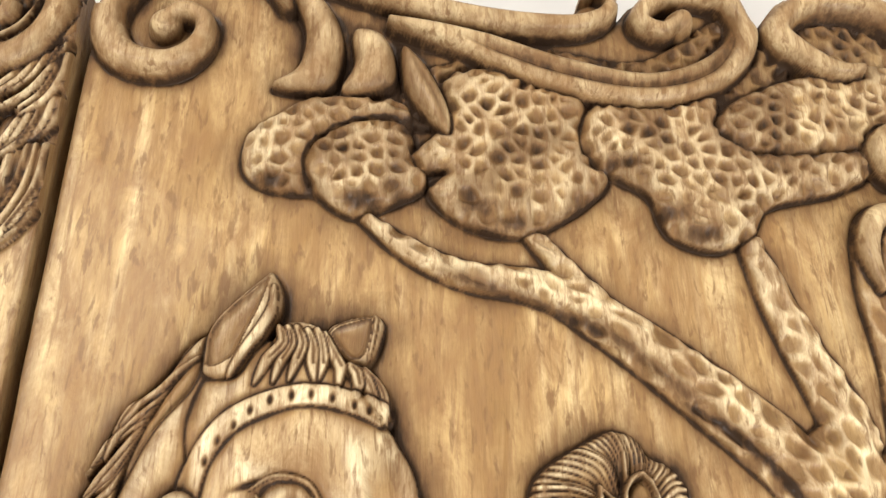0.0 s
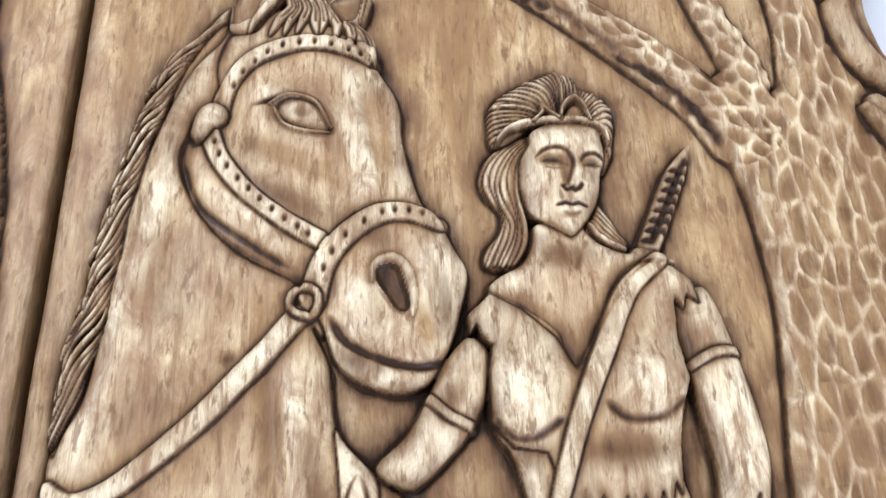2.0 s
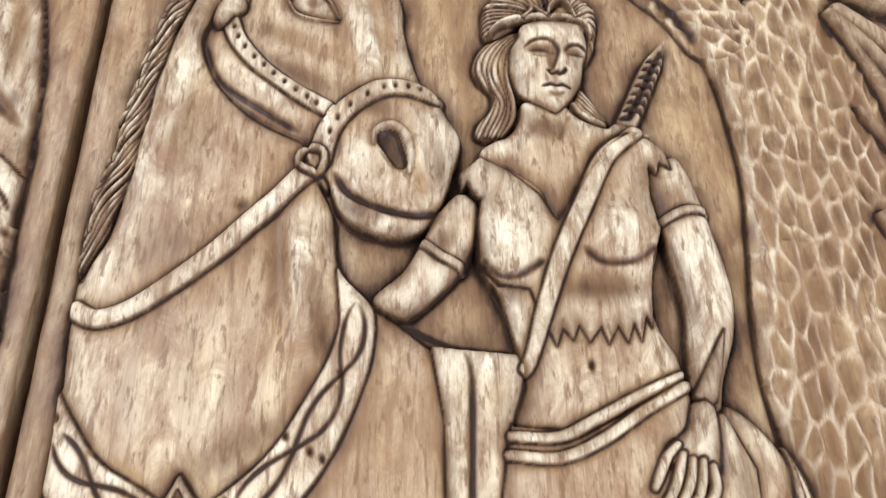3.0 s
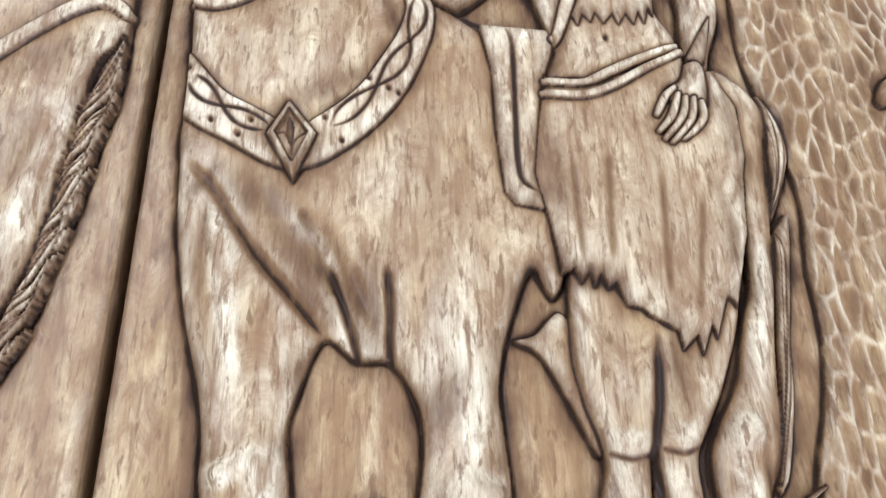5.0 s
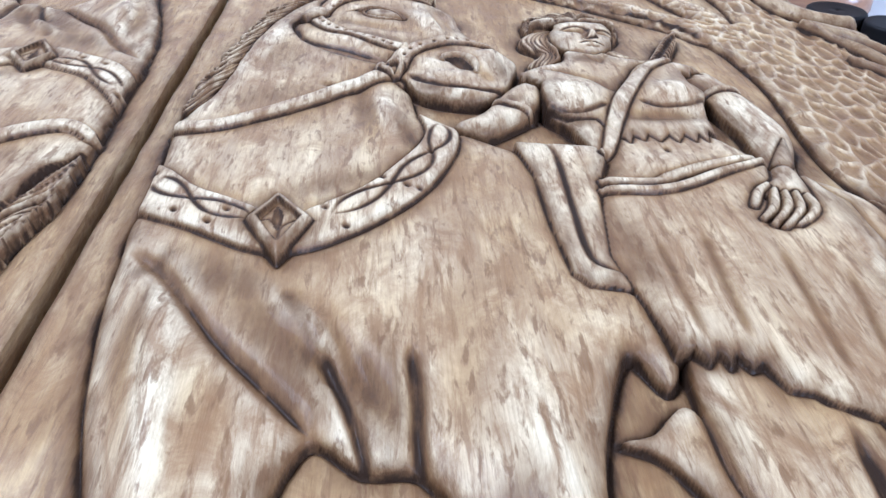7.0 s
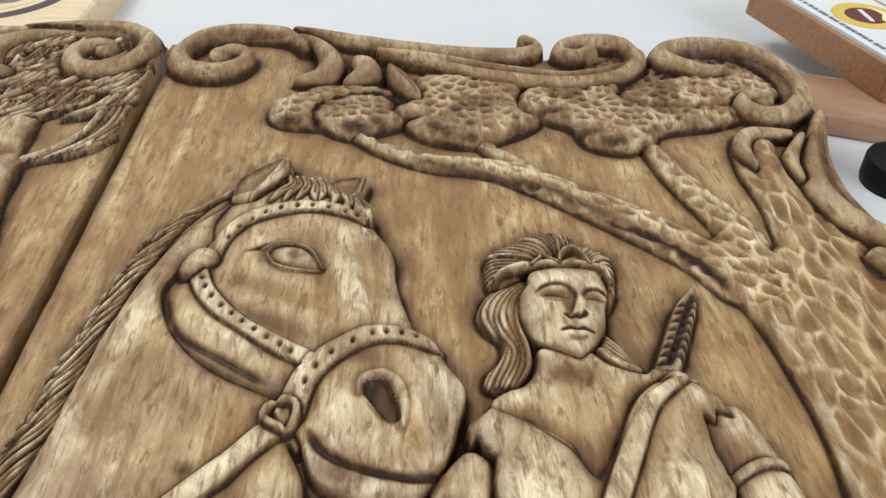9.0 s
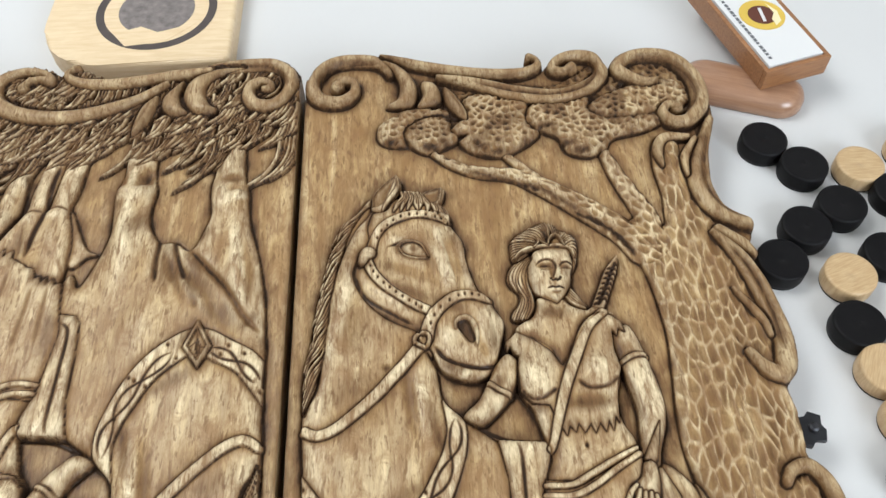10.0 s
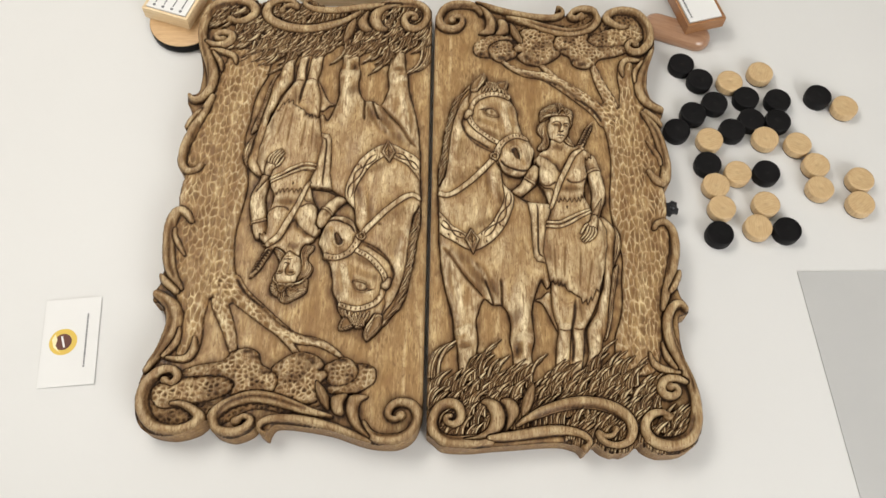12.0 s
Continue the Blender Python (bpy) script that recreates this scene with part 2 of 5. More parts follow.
def inside(line, win):
    x, y = XX[win], YY[win]
    m = np.zeros(x.shape, bool)
    for (x0, y0), (x1, y1) in zip(line, np.roll(line, -1, 0)):
        if y0 != y1:
            m ^= ((y0 > y) != (y1 > y)) & (x < (x1 - x0) * (y - y0) / (y1 - y0) + x0)
    return m


def blur(a, n, times=2):
    for _ in range(times):
        for axis in (0, 1):
            c = np.cumsum(np.concatenate([np.repeat(np.take(a, [0], axis), n + 1, axis), a, np.repeat(np.take(a, [-1], axis), n, axis)], axis), axis, dtype=np.float64)
            k = a.shape[axis]
            a = ((np.take(c, range(2 * n + 1, 2 * n + 1 + k), axis) - np.take(c, range(k), axis)) / (2 * n + 1)).astype(np.float32)
    return a


# uneven strength of the waxed cuts and of the painted edge shading
UNEVEN = np.clip(1 + 9 * blur(np.random.default_rng(31).normal(0, 1, H.shape).astype(np.float32), 9), 0.25, 1.9)


def part_id(name):
    PARTS.append(name)
    return len(PARTS) - 1


def raised(name, pts, h, w, edge=1.0, dark=0.9, sharp=False, keep=0, only=None, halo=0.42, under=0.9):
    """A form with the outline pts, rounded over w from its edge up to h."""
    line = corner(pts) if sharp else spline(pts, True)
    win, d, _, _ = near(line, max(w, 9), True)
    m = inside(line, win)
    if only is not None:
        m &= np.isin(L[win], only)
    f = np.clip(d / w, 0, 1)
    top = edge + (h - edge) * np.sqrt(1 - (1 - f) ** 2)
    out = ~m
    cut = np.exp(-(d / 1.2) ** 2)
    H[win] = np.where(out, H[win] - under * cut, np.maximum(top, H[win]) if keep == 2 else top)
    # waxed outline, with soft shading painted to both sides of it
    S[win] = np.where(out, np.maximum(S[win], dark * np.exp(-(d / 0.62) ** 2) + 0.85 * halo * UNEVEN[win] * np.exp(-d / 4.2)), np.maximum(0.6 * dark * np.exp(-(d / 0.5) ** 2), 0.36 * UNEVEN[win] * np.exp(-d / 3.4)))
    n = keep if keep > 2 else part_id(name)
    L[win] = np.where(m, n, L[win])
    return n


def stroke(name, pts, radii, h, base=None, dark=0.8, flat=0.0, n=None, only=None, halo=0.25, power=0.5, merge=(), fine=0.75, end=1.0):
    """A band or rod along pts; radii run evenly along it. base None: it lies on what is there."""
    line = spline(pts)
    r_most = max(radii)
    win, d, t, _ = near(line, r_most + 8)
    r = np.interp(t, np.linspace(0, 1, len(radii)), radii).astype(np.float32)
    m = d < r
    if only is not None:
        m &= np.isin(L[win], only)
    f = np.clip((1 - d / np.maximum(r, 0.1)) / (1 - flat), 0, 1)
    body = h * (1 - (1 - f) ** 2) ** power * (1 - (1 - end) * np.clip((t - 0.7) / 0.25, 0, 1))
    rest = H[win] if base is None else base
    g = np.abs(d - r)
    joined = np.isin(L[win], merge)
    free = (~joined if only is None else np.isin(L[win], only)) & ~m
    H[win] = np.where(m, np.where(joined, np.maximum(H[win], rest + body), rest + body), H[win] - np.where(free, 0.6 * np.exp(-(g / 1.2) ** 2), 0))
    # waxed outline again; halo and inner falloff are painted edge shading
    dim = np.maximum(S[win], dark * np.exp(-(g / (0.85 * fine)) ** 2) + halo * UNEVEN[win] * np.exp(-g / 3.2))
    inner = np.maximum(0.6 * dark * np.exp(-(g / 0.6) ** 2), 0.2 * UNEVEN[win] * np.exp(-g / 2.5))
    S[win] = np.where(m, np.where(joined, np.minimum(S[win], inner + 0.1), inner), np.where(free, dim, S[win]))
    if n is None:
        n = part_id(name)
    if n >= 0:
        L[win] = np.where(m, n, L[win])
    return n


def groove(pts, depth=0.6, width=0.8, dark=0.8, only=None, smooth=True, spread=0.25):
    line = spline(pts) if smooth else np.vstack([spline([a, b]) for a, b in zip(pts[:-1], pts[1:])])
    win, d, t, _ = near(line, width * 4 + 4)
    fade = np.clip(np.minimum(t, 1 - t) * 7 + 0.12, 0, 1)
    c = np.exp(-(d / (width * (0.55 + 0.45 * fade))) ** 2) * fade
    if only is not None:
        c = c * np.isin(L[win], only)
        fade = fade * np.isin(L[win], only)
    H[win] -= depth * c
    S[win] = np.maximum(S[win], dark * c + spread * dark * np.exp(-d / (width * 2.5)) * fade)


def strands(one, two, n, depth=0.7, width=0.7, dark=0.7, only=None, wave=0.0):
    """n cut lines between two guide lines."""
    a, b = spline(one, gap=3), spline(two, gap=3)
    k = 14
    a = np.stack([np.interp(np.linspace(0, 1, k), np.linspace(0, 1, len(a)), a[:, i]) for i in (0, 1)], 1)
    b = np.stack([np.interp(np.linspace(0, 1, k), np.linspace(0, 1, len(b)), b[:, i]) for i in (0, 1)], 1)
    for i in range(n):
        f = (i + 0.5 + rng.uniform(-0.2, 0.2)) / n
        p = a + (b - a) * f + wave * np.sin(np.linspace(0, 7, k) + rng.uniform(0, 6))[:, None]
        s, e = (0, k) if rng.random() < 0.6 else (int(rng.integers(0, 4)), k - int(rng.integers(0, 4)))
        groove(p[s:e], 1.3 * depth * rng.uniform(0.7, 1.2), 0.75 * width, dark, only, spread=0.06)


def locks(one, two, n, r, h, n_part, dark=0.85, wave=0.0):
    """n raised strands of hair between two guide lines, laid on what is there."""
    a, b = spline(one, gap=3), spline(two, gap=3)
    k = 12
    a = np.stack([np.interp(np.linspace(0, 1, k), np.linspace(0, 1, len(a)), a[:, i]) for i in (0, 1)], 1)
    b = np.stack([np.interp(np.linspace(0, 1, k), np.linspace(0, 1, len(b)), b[:, i]) for i in (0, 1)], 1)
    keep = H.copy()
    bed = np.vstack([a, b[::-1]])
    win = window(bed, 1)
    m = inside(bed, win) & (L[win] == n_part)
    S[win] = np.where(m, np.maximum(S[win], 0.8), S[win])
    for i in range(n):
        f = (i + 0.5) / n + 0.10 / n * np.sin(np.linspace(0, 6, k) + i)
        p = a + (b - a) * f[:, None] + wave * np.sin(np.linspace(0, 11, k) + 2.1 * i)[:, None]
        line = spline(p)
        win = window(line, r + 3)
        H[win] = np.minimum(H[win], keep[win] + 0.2)
        stroke("", p, [0.7 * r, r, r, 0.9 * r, 0.4 * r], h * rng.uniform(0.8, 1.2), None, dark, n=n_part, only=[n_part], halo=0.0, power=0.8, fine=0.42)


def tresses(inner, outer, n, span, r, h, base, n_part, seed):
    """n overlapping locks that slant from an inner line down to an outer one, their tips a little past it."""
    chance = np.random.default_rng(seed)
    a, b = spline(inner, gap=1.0), spline(outer, gap=1.0)
    at = lambda line, s: np.array([np.interp(s, np.linspace(0, 1, len(line)), line[:, i]) for i in (0, 1)])
    for i in reversed(range(n)):
        s = (i + chance.uniform(-0.3, 0.3)) / n * (1 - 0.6 * span)
        reach = chance.uniform(0.75, 1.2)
        p = []
        for f in (0, 0.25, 0.5, 0.75, 1.0):
            u = min(s + span * f, 1)
            p.append(at(a, u) + (at(b, u) - at(a, u)) * min(reach * (3 * f * f - 2 * f ** 3) - 0.04 + 0.06 * math.sin(9 * f + i), 1.16))
        stroke("mane", p, [0.5 * r, r, 1.15 * r, r, 0.2 * r], h * chance.uniform(0.8, 1.2), base + chance.uniform(-0.3, 0.3), 0.9, n=n_part, halo=0.0, power=0.75, fine=0.5)


def tuft(name, p, r, h, base, n_part):
    """One leaf-shaped lock with a pointed tip and a cut along it."""
    stroke(name, p, [0.7 * r, r, 1.05 * r, 0.7 * r, 0.15 * r], h, base, 0.95, n=n_part, halo=0.12, power=0.75, fine=0.55)
    groove([(x + 0.25 * r, y) for x, y in p[:-1]], 0.6, 0.5, 0.6, [n_part], spread=0.05)


def bump(x, y, rx, ry, turn, h, only=None, dark=0.0, gain=1.5):
    win = window(np.array([[x, y]]), 2.6 * max(rx, ry))
    c, s = math.cos(radians(turn)), math.sin(radians(turn))
    dx, dy = XX[win] - x, YY[win] - y
    g = np.exp(-((dx * c + dy * s) / rx) ** 2 - ((dy * c - dx * s) / ry) ** 2)
    if only is not None:
        g = g * np.isin(L[win], only)
    H[win] += gain * h * g
    if dark:
        S[win] = np.maximum(S[win], dark * g)


def pit(pts, depth, dark, only):
    """A hollow with the outline pts."""
    line = spline(pts, True)
    win, d, _, _ = near(line, 5, True)
    m = inside(line, win) & np.isin(L[win], only)
    f = np.clip(d / 1.6, 0, 1)
    H[win] -= np.where(m, depth * f, 0)
    S[win] = np.where(m, np.maximum(S[win], dark * (0.35 + 0.65 * (1 - f))), S[win])


def cells(ids, size, stretch, depth, dark, seed, turn=0.0, thin=0.3, warp=3.5, vary=0.7):
    """Gouge marks: hollow cells with pale ridges between them, over the parts ids."""
    m = np.isin(L, ids)
    c, s = math.cos(radians(turn)), math.sin(radians(turn))
    x = (XX[m] * c + YY[m] * s) / size
    y = (YY[m] * c - XX[m] * s) / (size * stretch)
    wx, wy = (blur(np.random.default_rng(seed + k).normal(0, 1, H.shape).astype(np.float32), 10)[m] * 1.4 * warp for k in (20, 21))
    x, y = x + wx, y + 0.7 * wy
    jx, jy = np.random.default_rng(seed).random((2, 256, 256)).astype(np.float32)
    ix, iy = np.floor(x).astype(int), np.floor(y).astype(int)
    f1, f2 = np.full(x.shape, 9, np.float32), np.full(x.shape, 9, np.float32)
    for a in (-1, 0, 1):
        for b in (-1, 0, 1):
            u, v = ix + a, iy + b
            d = np.hypot(u + 0.04 + 0.92 * jx[u % 256, v % 256] - x, v + 0.04 + 0.92 * jy[u % 256, v % 256] - y)
            f2 = np.minimum(f2, np.maximum(f1, d))
            f1 = np.minimum(f1, d)
    ridge = np.clip((f2 - f1) / thin, 0, 1)
    hollow = ridge * ridge * (3 - 2 * ridge) * (1.15 - 0.55 * np.clip(f1 / 0.6, 0, 1) ** 2)
    amount = 1 - vary + vary * blur(np.random.default_rng(seed + 9).random(H.shape).astype(np.float32) - 0.5, 8)[m] * 14 + 0.35 * jx[ix % 256, iy % 256]
    amount = np.clip(amount, 0.12, 1)
    H[m] -= depth * hollow * amount
    S[m] = np.maximum(S[m], dark * hollow * amount)


# -- tree: trunk with gouged bark, limbs, leaf clumps
trunk = raised("tree_trunk", [(215.5, 432.8), (223.9, 416.9), (229.1, 396.2), (231.8, 363), (230.3, 338.1), (227.4, 315), (226.4, 304.2), (225.8, 284.4), (228.2, 264.8), (235.3, 221.1), (232.3, 191), (231.2, 163.4), (226.6, 140.1), (218.4, 112.9), (222.1, 78.3), (262.4, 78.8), (276.6, 146.9), (285.9, 192.9), (303.3, 226.8), (298.9, 271.9), (296.5, 293.3), (303.1, 341.3), (304.8, 372.2), (293.9, 411.1), (283.3, 439.1), (275.1, 459.4), (271.2, 492.7), (266.5, 518.3), (256.2, 518.1), (250.7, 492.3), (252.4, 450.7), (239.7, 438.3), (230.5, 450.4)], 3.4, 9, under=1.2)
limb_b = stroke("limb", [(218.3, 508), (223, 489.7), (228.6, 473.2), (234.2, 459.3), (237.9, 446), (236.8, 422.1)], [4.2, 6, 7, 8, 9, 9], 4.0, 0.4, merge=[trunk], end=0.8)
limb_a = stroke("limb", [(94.1, 515.5), (108.1, 504.1), (125.2, 495.7), (142.3, 493.1), (157.5, 488.2), (175.2, 476.1), (192.1, 462.7), (206.8, 450), (220.7, 436.4), (230.1, 422)], [2.2, 4, 5, 6, 7.5, 8.5, 9.5, 10, 11, 12], 4.4, 0.4, merge=[trunk, limb_b], end=0.8)
twig = stroke("limb", [(146.8, 510.3), (156.6, 498.3), (166.1, 487.8)], [3, 4, 4.5], 3.6, 0.6, merge=[trunk, limb_a])
limb_c = stroke("limb", [(266.9, 514), (263.7, 484.1), (262.5, 450.9), (264.8, 418.6)], [6, 9, 13, 16], 3.6, 0.4, merge=[trunk])
BARK = [trunk, limb_a, limb_b, limb_c, twig]
cells([trunk, limb_c], 5.6, 2.7, 1.5, 0.24, 3, thin=0.32, warp=2.0, vary=0.5)
cells([limb_a, twig], 5.6, 1.7, 2.2, 0.3, 5, 53, thin=0.55, warp=1.8, vary=0.5)
cells([limb_b], 5.4, 1.9, 2.0, 0.28, 6, 27, thin=0.5, warp=1.8, vary=0.5)
groove([(114.9, 497), (138.6, 488.2), (165.1, 477.8), (183.8, 463.2), (197, 450.8)], 0.3, 2.4, 0.5, [limb_a])
groove([(186.9, 456.7), (200.8, 447.2), (214, 434.8), (223.9, 416.9)], 0.8, 1.8, 0.8)
back_leaves = raised("foliage", [(148.1, 582.4), (190.3, 578.7), (223.4, 597.5), (262.8, 600.5), (297, 585.2), (296.3, 558.3), (268, 535.7), (223, 539.2), (174.6, 547.1), (133, 555.2), (111.8, 548.2), (108.8, 568.2)], 1.5, 6, dark=0.7)
clumps = [
    raised("leaf_clump", [(55.3, 535.1), (57.2, 544.8), (65.7, 551.7), (78.1, 559), (104.2, 558.9), (109.8, 549), (102.6, 532.5), (86.8, 523.7), (76.4, 522.2), (64.1, 523.4), (57.2, 527.9)], 5.2, 7),
    raised("leaf_clump", [(75.6, 535.8), (80.6, 543.5), (93.2, 549.9), (107.1, 548.9), (111.3, 539.2), (114.3, 526.2), (104.5, 519.2), (91.5, 514.2), (80.8, 520.5), (76.1, 527.5)], 6.2, 8),
    raised("leaf_clump", [(109.5, 538.7), (115.4, 543.7), (121.1, 552.8), (121.4, 569), (142.9, 572.4), (171.9, 566.5), (167.6, 551.2), (167.6, 540.7), (174.1, 530.6), (167.6, 521.6), (154.1, 512.3), (141.4, 508.4), (127.4, 511.6), (119, 517.4), (114.7, 525), (120.7, 531), (112.5, 531.6)], 5.6, 8),
    raised("leaf_clump", [(165.9, 547.3), (173.4, 561.4), (197.9, 567.7), (214, 564.8), (220.1, 555.6), (239.2, 551), (262.7, 556.8), (265.5, 536.8), (251.8, 527.6), (227.4, 521.2), (219.7, 510.7), (205.8, 504.8), (191.9, 510), (186.4, 524.2), (175.1, 531.5), (167.7, 538.6)], 6.2, 8),
    raised("leaf_clump", [(212.8, 553.6), (224.8, 564.9), (253.7, 575.4), (282.2, 578.2), (291, 558.2), (275.8, 545.5), (258.1, 542.5), (230.1, 540.2), (217.1, 544.4)], 5.6, 6),
]
cells(clumps + [back_leaves], 5.9, 1.0, 2.5, 0.26, 11, thin=0.7, warp=1.9, vary=0.45)
toned = np.isin(L, clumps + [back_leaves])
S[toned] += np.clip(7 * blur(rng.normal(0, 1, H.shape).astype(np.float32), 11)[toned], 0, 0.3) + 0.08
# lower edges of the clumps darkened, their shade put into the colour
for x, y in [(131.1, 517.9), (201.1, 509.6), (141.6, 512.1), (94, 518.9), (191, 516.5), (65.7, 525.5), (178.3, 535)]:
    bump(x, y, 9, 4, 0, -0.3, clumps, 0.75)

# -- horse: far legs and tail first, then body, head
tail = raised("horse_tail", [(227.4, 263.8), (233.5, 252.1), (234.4, 235.2), (227.8, 217.6), (221.2, 202.6), (229.1, 210.7), (225, 186.2), (220.1, 163.4), (216.2, 140.1), (209.3, 116.7), (205.2, 114.9), (211.3, 140.1), (216, 167.8), (219.1, 198.1), (224, 233.4), (226.9, 252)], 4.2, 4)
locks([(228.3, 261.8), (232.8, 244.5), (229.7, 226.3), (221, 205.9), (224, 198.2), (218.5, 167.8), (213.3, 140.1), (207.1, 116.7)], [(226.1, 261.8), (227.2, 244.4), (225.3, 226.3), (218.4, 205.9), (220.1, 198.1), (216.4, 167.8), (210.8, 140.1), (205.9, 116.7)], 3, 1.4, 1.4, tail, 0.95, 0.4)
far_leg = raised("horse_leg", [(127.7, 163.1), (134.6, 165.2), (144, 173), (151.3, 156.7), (153.5, 124.6), (150.9, 126.1), (142.5, 145.3), (135.1, 158.8)], 2.6, 4)
hind_leg = raised("horse_leg", [(210.5, 275.8), (221.7, 268.8), (228.3, 255.9), (225.5, 233.4), (226.8, 242.6), (222.7, 210.6), (216.4, 174.5), (212.5, 148.4), (209.7, 130.1), (203.2, 109.3), (201.1, 95.1), (194.7, 67.9), (178.8, 68.2), (186.6, 95.3), (185.8, 119.7), (189.1, 132.2), (198.8, 148.4), (204.4, 167.7), (210.3, 190.8), (204.2, 233.3), (205, 259.6)], 5.0, 12)
body = raised("horse_body", [(51.3, 474.5), (40.7, 461.5), (31.4, 449.7), (25.1, 430), (21.1, 408.7), (17.2, 389.7), (14.6, 370.1), (14, 361.7), (11.3, 339.6), (10.3, 313.6), (10.8, 296.3), (12.1, 280), (11.5, 280.8), (12.5, 257.5), (12.1, 241.2), (13.2, 230.4), (15.2, 205.4), (20.9, 173.4), (27.8, 148.3), (30.8, 132.7), (31.6, 117.8), (35.6, 100.3), (39.6, 70.5), (56.3, 70.3), (57, 96.7), (58.7, 110.5), (56.5, 132.6), (58.4, 143.3), (66.2, 163.3), (77.2, 156.6)] + [(88.1, 155.3), (96.6, 140.3), (97.8, 124.8), (96.4, 110.2), (99.1, 96.2), (102.3, 69.5), (119.9, 69.2), (120.7, 96), (124.1, 113.6), (123, 132.4), (122.1, 148.3), (126.4, 167.4), (135.3, 188.9), (142.5, 178.6), (150.8, 206.1), (157.3, 287.5), (148, 291.1), (130.9, 293), (121.8, 293.6), (112, 301.3), (101.4, 309.9), (92, 321.4), (89.4, 340.5), (84.3, 352.5), (90.1, 351.6), (112.1, 388.6), (101.9, 448.9), (79.8, 467.8)], 5.2, 13, under=1.4)
head = raised("horse_head", [(54.7, 465.4), (65.1, 472), (79.6, 473.2), (96.3, 465.8), (102.2, 450), (110.8, 433.8), (112.4, 417.4), (116.2, 400.8), (119.1, 393.4), (124, 388.1), (128.3, 378.5), (132.2, 371.1), (131.8, 364.1), (128.1, 350.8), (125.4, 343.3), (122.4, 336.6), (115.7, 332), (107.7, 331.4), (96.8, 335.5), (90.4, 342.5), (87.1, 352.5), (83.8, 358.2), (78.4, 366.6), (61, 376.1), (48.1, 389), (40.8, 403.2), (39.8, 414.1), (44.2, 423.3), (50.1, 432.9), (48.9, 448.7)], 7.2, 16, edge=3.4)
mane = raised("mane", [(51.2, 474.8), (41.6, 462.8), (32.3, 450.7), (26.7, 430.6), (22.8, 408.7), (18.9, 389.7), (16.2, 370.1), (13.2, 351.8), (11.6, 332.6), (11.4, 315), (13.8, 320.8), (18.9, 332), (21.3, 355.6), (23.4, 392.4), (29, 416.2), (33.5, 430.9), (40.4, 446.7), (49.7, 460.1)], 3.6, 3, edge=1.6)
MANE_IN = [(50.2, 468.3), (44.0, 461.5), (39.0, 453.1), (34.3, 440.0), (30.7, 426.5), (27.3, 411.7), (24.6, 394.1), (23.2, 375.4), (21.6, 355.9), (18.4, 338.1), (13.4, 317.5)]
MANE_OUT = [(50.8, 478.0), (41.2, 464.5), (32.2, 453.0), (27.4, 441.0), (23.4, 426.4), (20.4, 411.2), (18.2, 396.6), (15.6, 379.1), (13.4, 361.2), (11.4, 341.4), (10.2, 317.3)]
tresses(MANE_IN, MANE_OUT, 34, 0.2, 1.0, 1.9, 3.0, mane, 3)
ear_far = raised("ear", [(84.6, 474.1), (86.6, 477.4), (92.0, 479.7), (99.1, 481.1), (99.1, 481.1), (101.7, 478.9), (100.1, 471.0), (97.2, 465.7), (94.2, 463.6), (90.1, 466.8)], 6.0, 3.5, edge=2)
pit([(86.6, 474.8), (92.1, 477.7), (97.8, 479.5), (98.0, 476.0), (96.3, 468.3), (92.3, 467.0)], 2.2, 0.72, [ear_far])
stroke("ear", [(85.3, 475.2), (88.4, 478.1), (93.9, 479.7), (98.9, 480.7), (99.1, 476.0), (97.4, 467.2)], [0.4, 0.7, 0.4], 0.35, None, n=ear_far, only=[ear_far], halo=0.0, fine=0.4)
ear = raised("ear", [(52.0, 462.0), (51.2, 470.0), (52.7, 477.0), (59.6, 485.5), (68.7, 494.3), (68.7, 494.3), (71.4, 489.1), (71.9, 481.7), (69.5, 474.6), (65.1, 468.5), (60.6, 461.2)], 7.4, 4.5, edge=3)
pit([(52.9, 464.1), (53.3, 474.0), (57.2, 480.4), (64.1, 487.8), (68.1, 491.5), (66.2, 482.9), (62.7, 474.1), (59.0, 466.3)], 2.4, 0.62, [ear])
stroke("ear", [(69.6, 488.4), (69.5, 481.6), (66.6, 475.0), (62.4, 468.4), (58.8, 461.2)], [0.7, 1.5, 1.6, 1.3, 0.6], 1.2, None, n=ear, only=[ear], halo=0.1, fine=0.5)
stroke("ear", [(52.1, 465.4), (52.6, 473.9), (56.3, 480.6), (63.1, 488.3), (68.2, 493.4)], [0.4, 0.7, 0.4], 0.3, None, n=ear, only=[ear], halo=0.0, fine=0.4)
forelock = raised("forelock", [(70.4, 472.5), (72.4, 476.9), (76.5, 478.2), (83.0, 476.6), (86.8, 471.1), (91.4, 465.8), (96.3, 464.1), (101.4, 457.4), (102.2, 450.7), (97.9, 456.3), (93.5, 459.9), (88.8, 463.6), (83.3, 466.8), (76.9, 467.4), (72.1, 466.7)], 6.4, 3, edge=5.4)
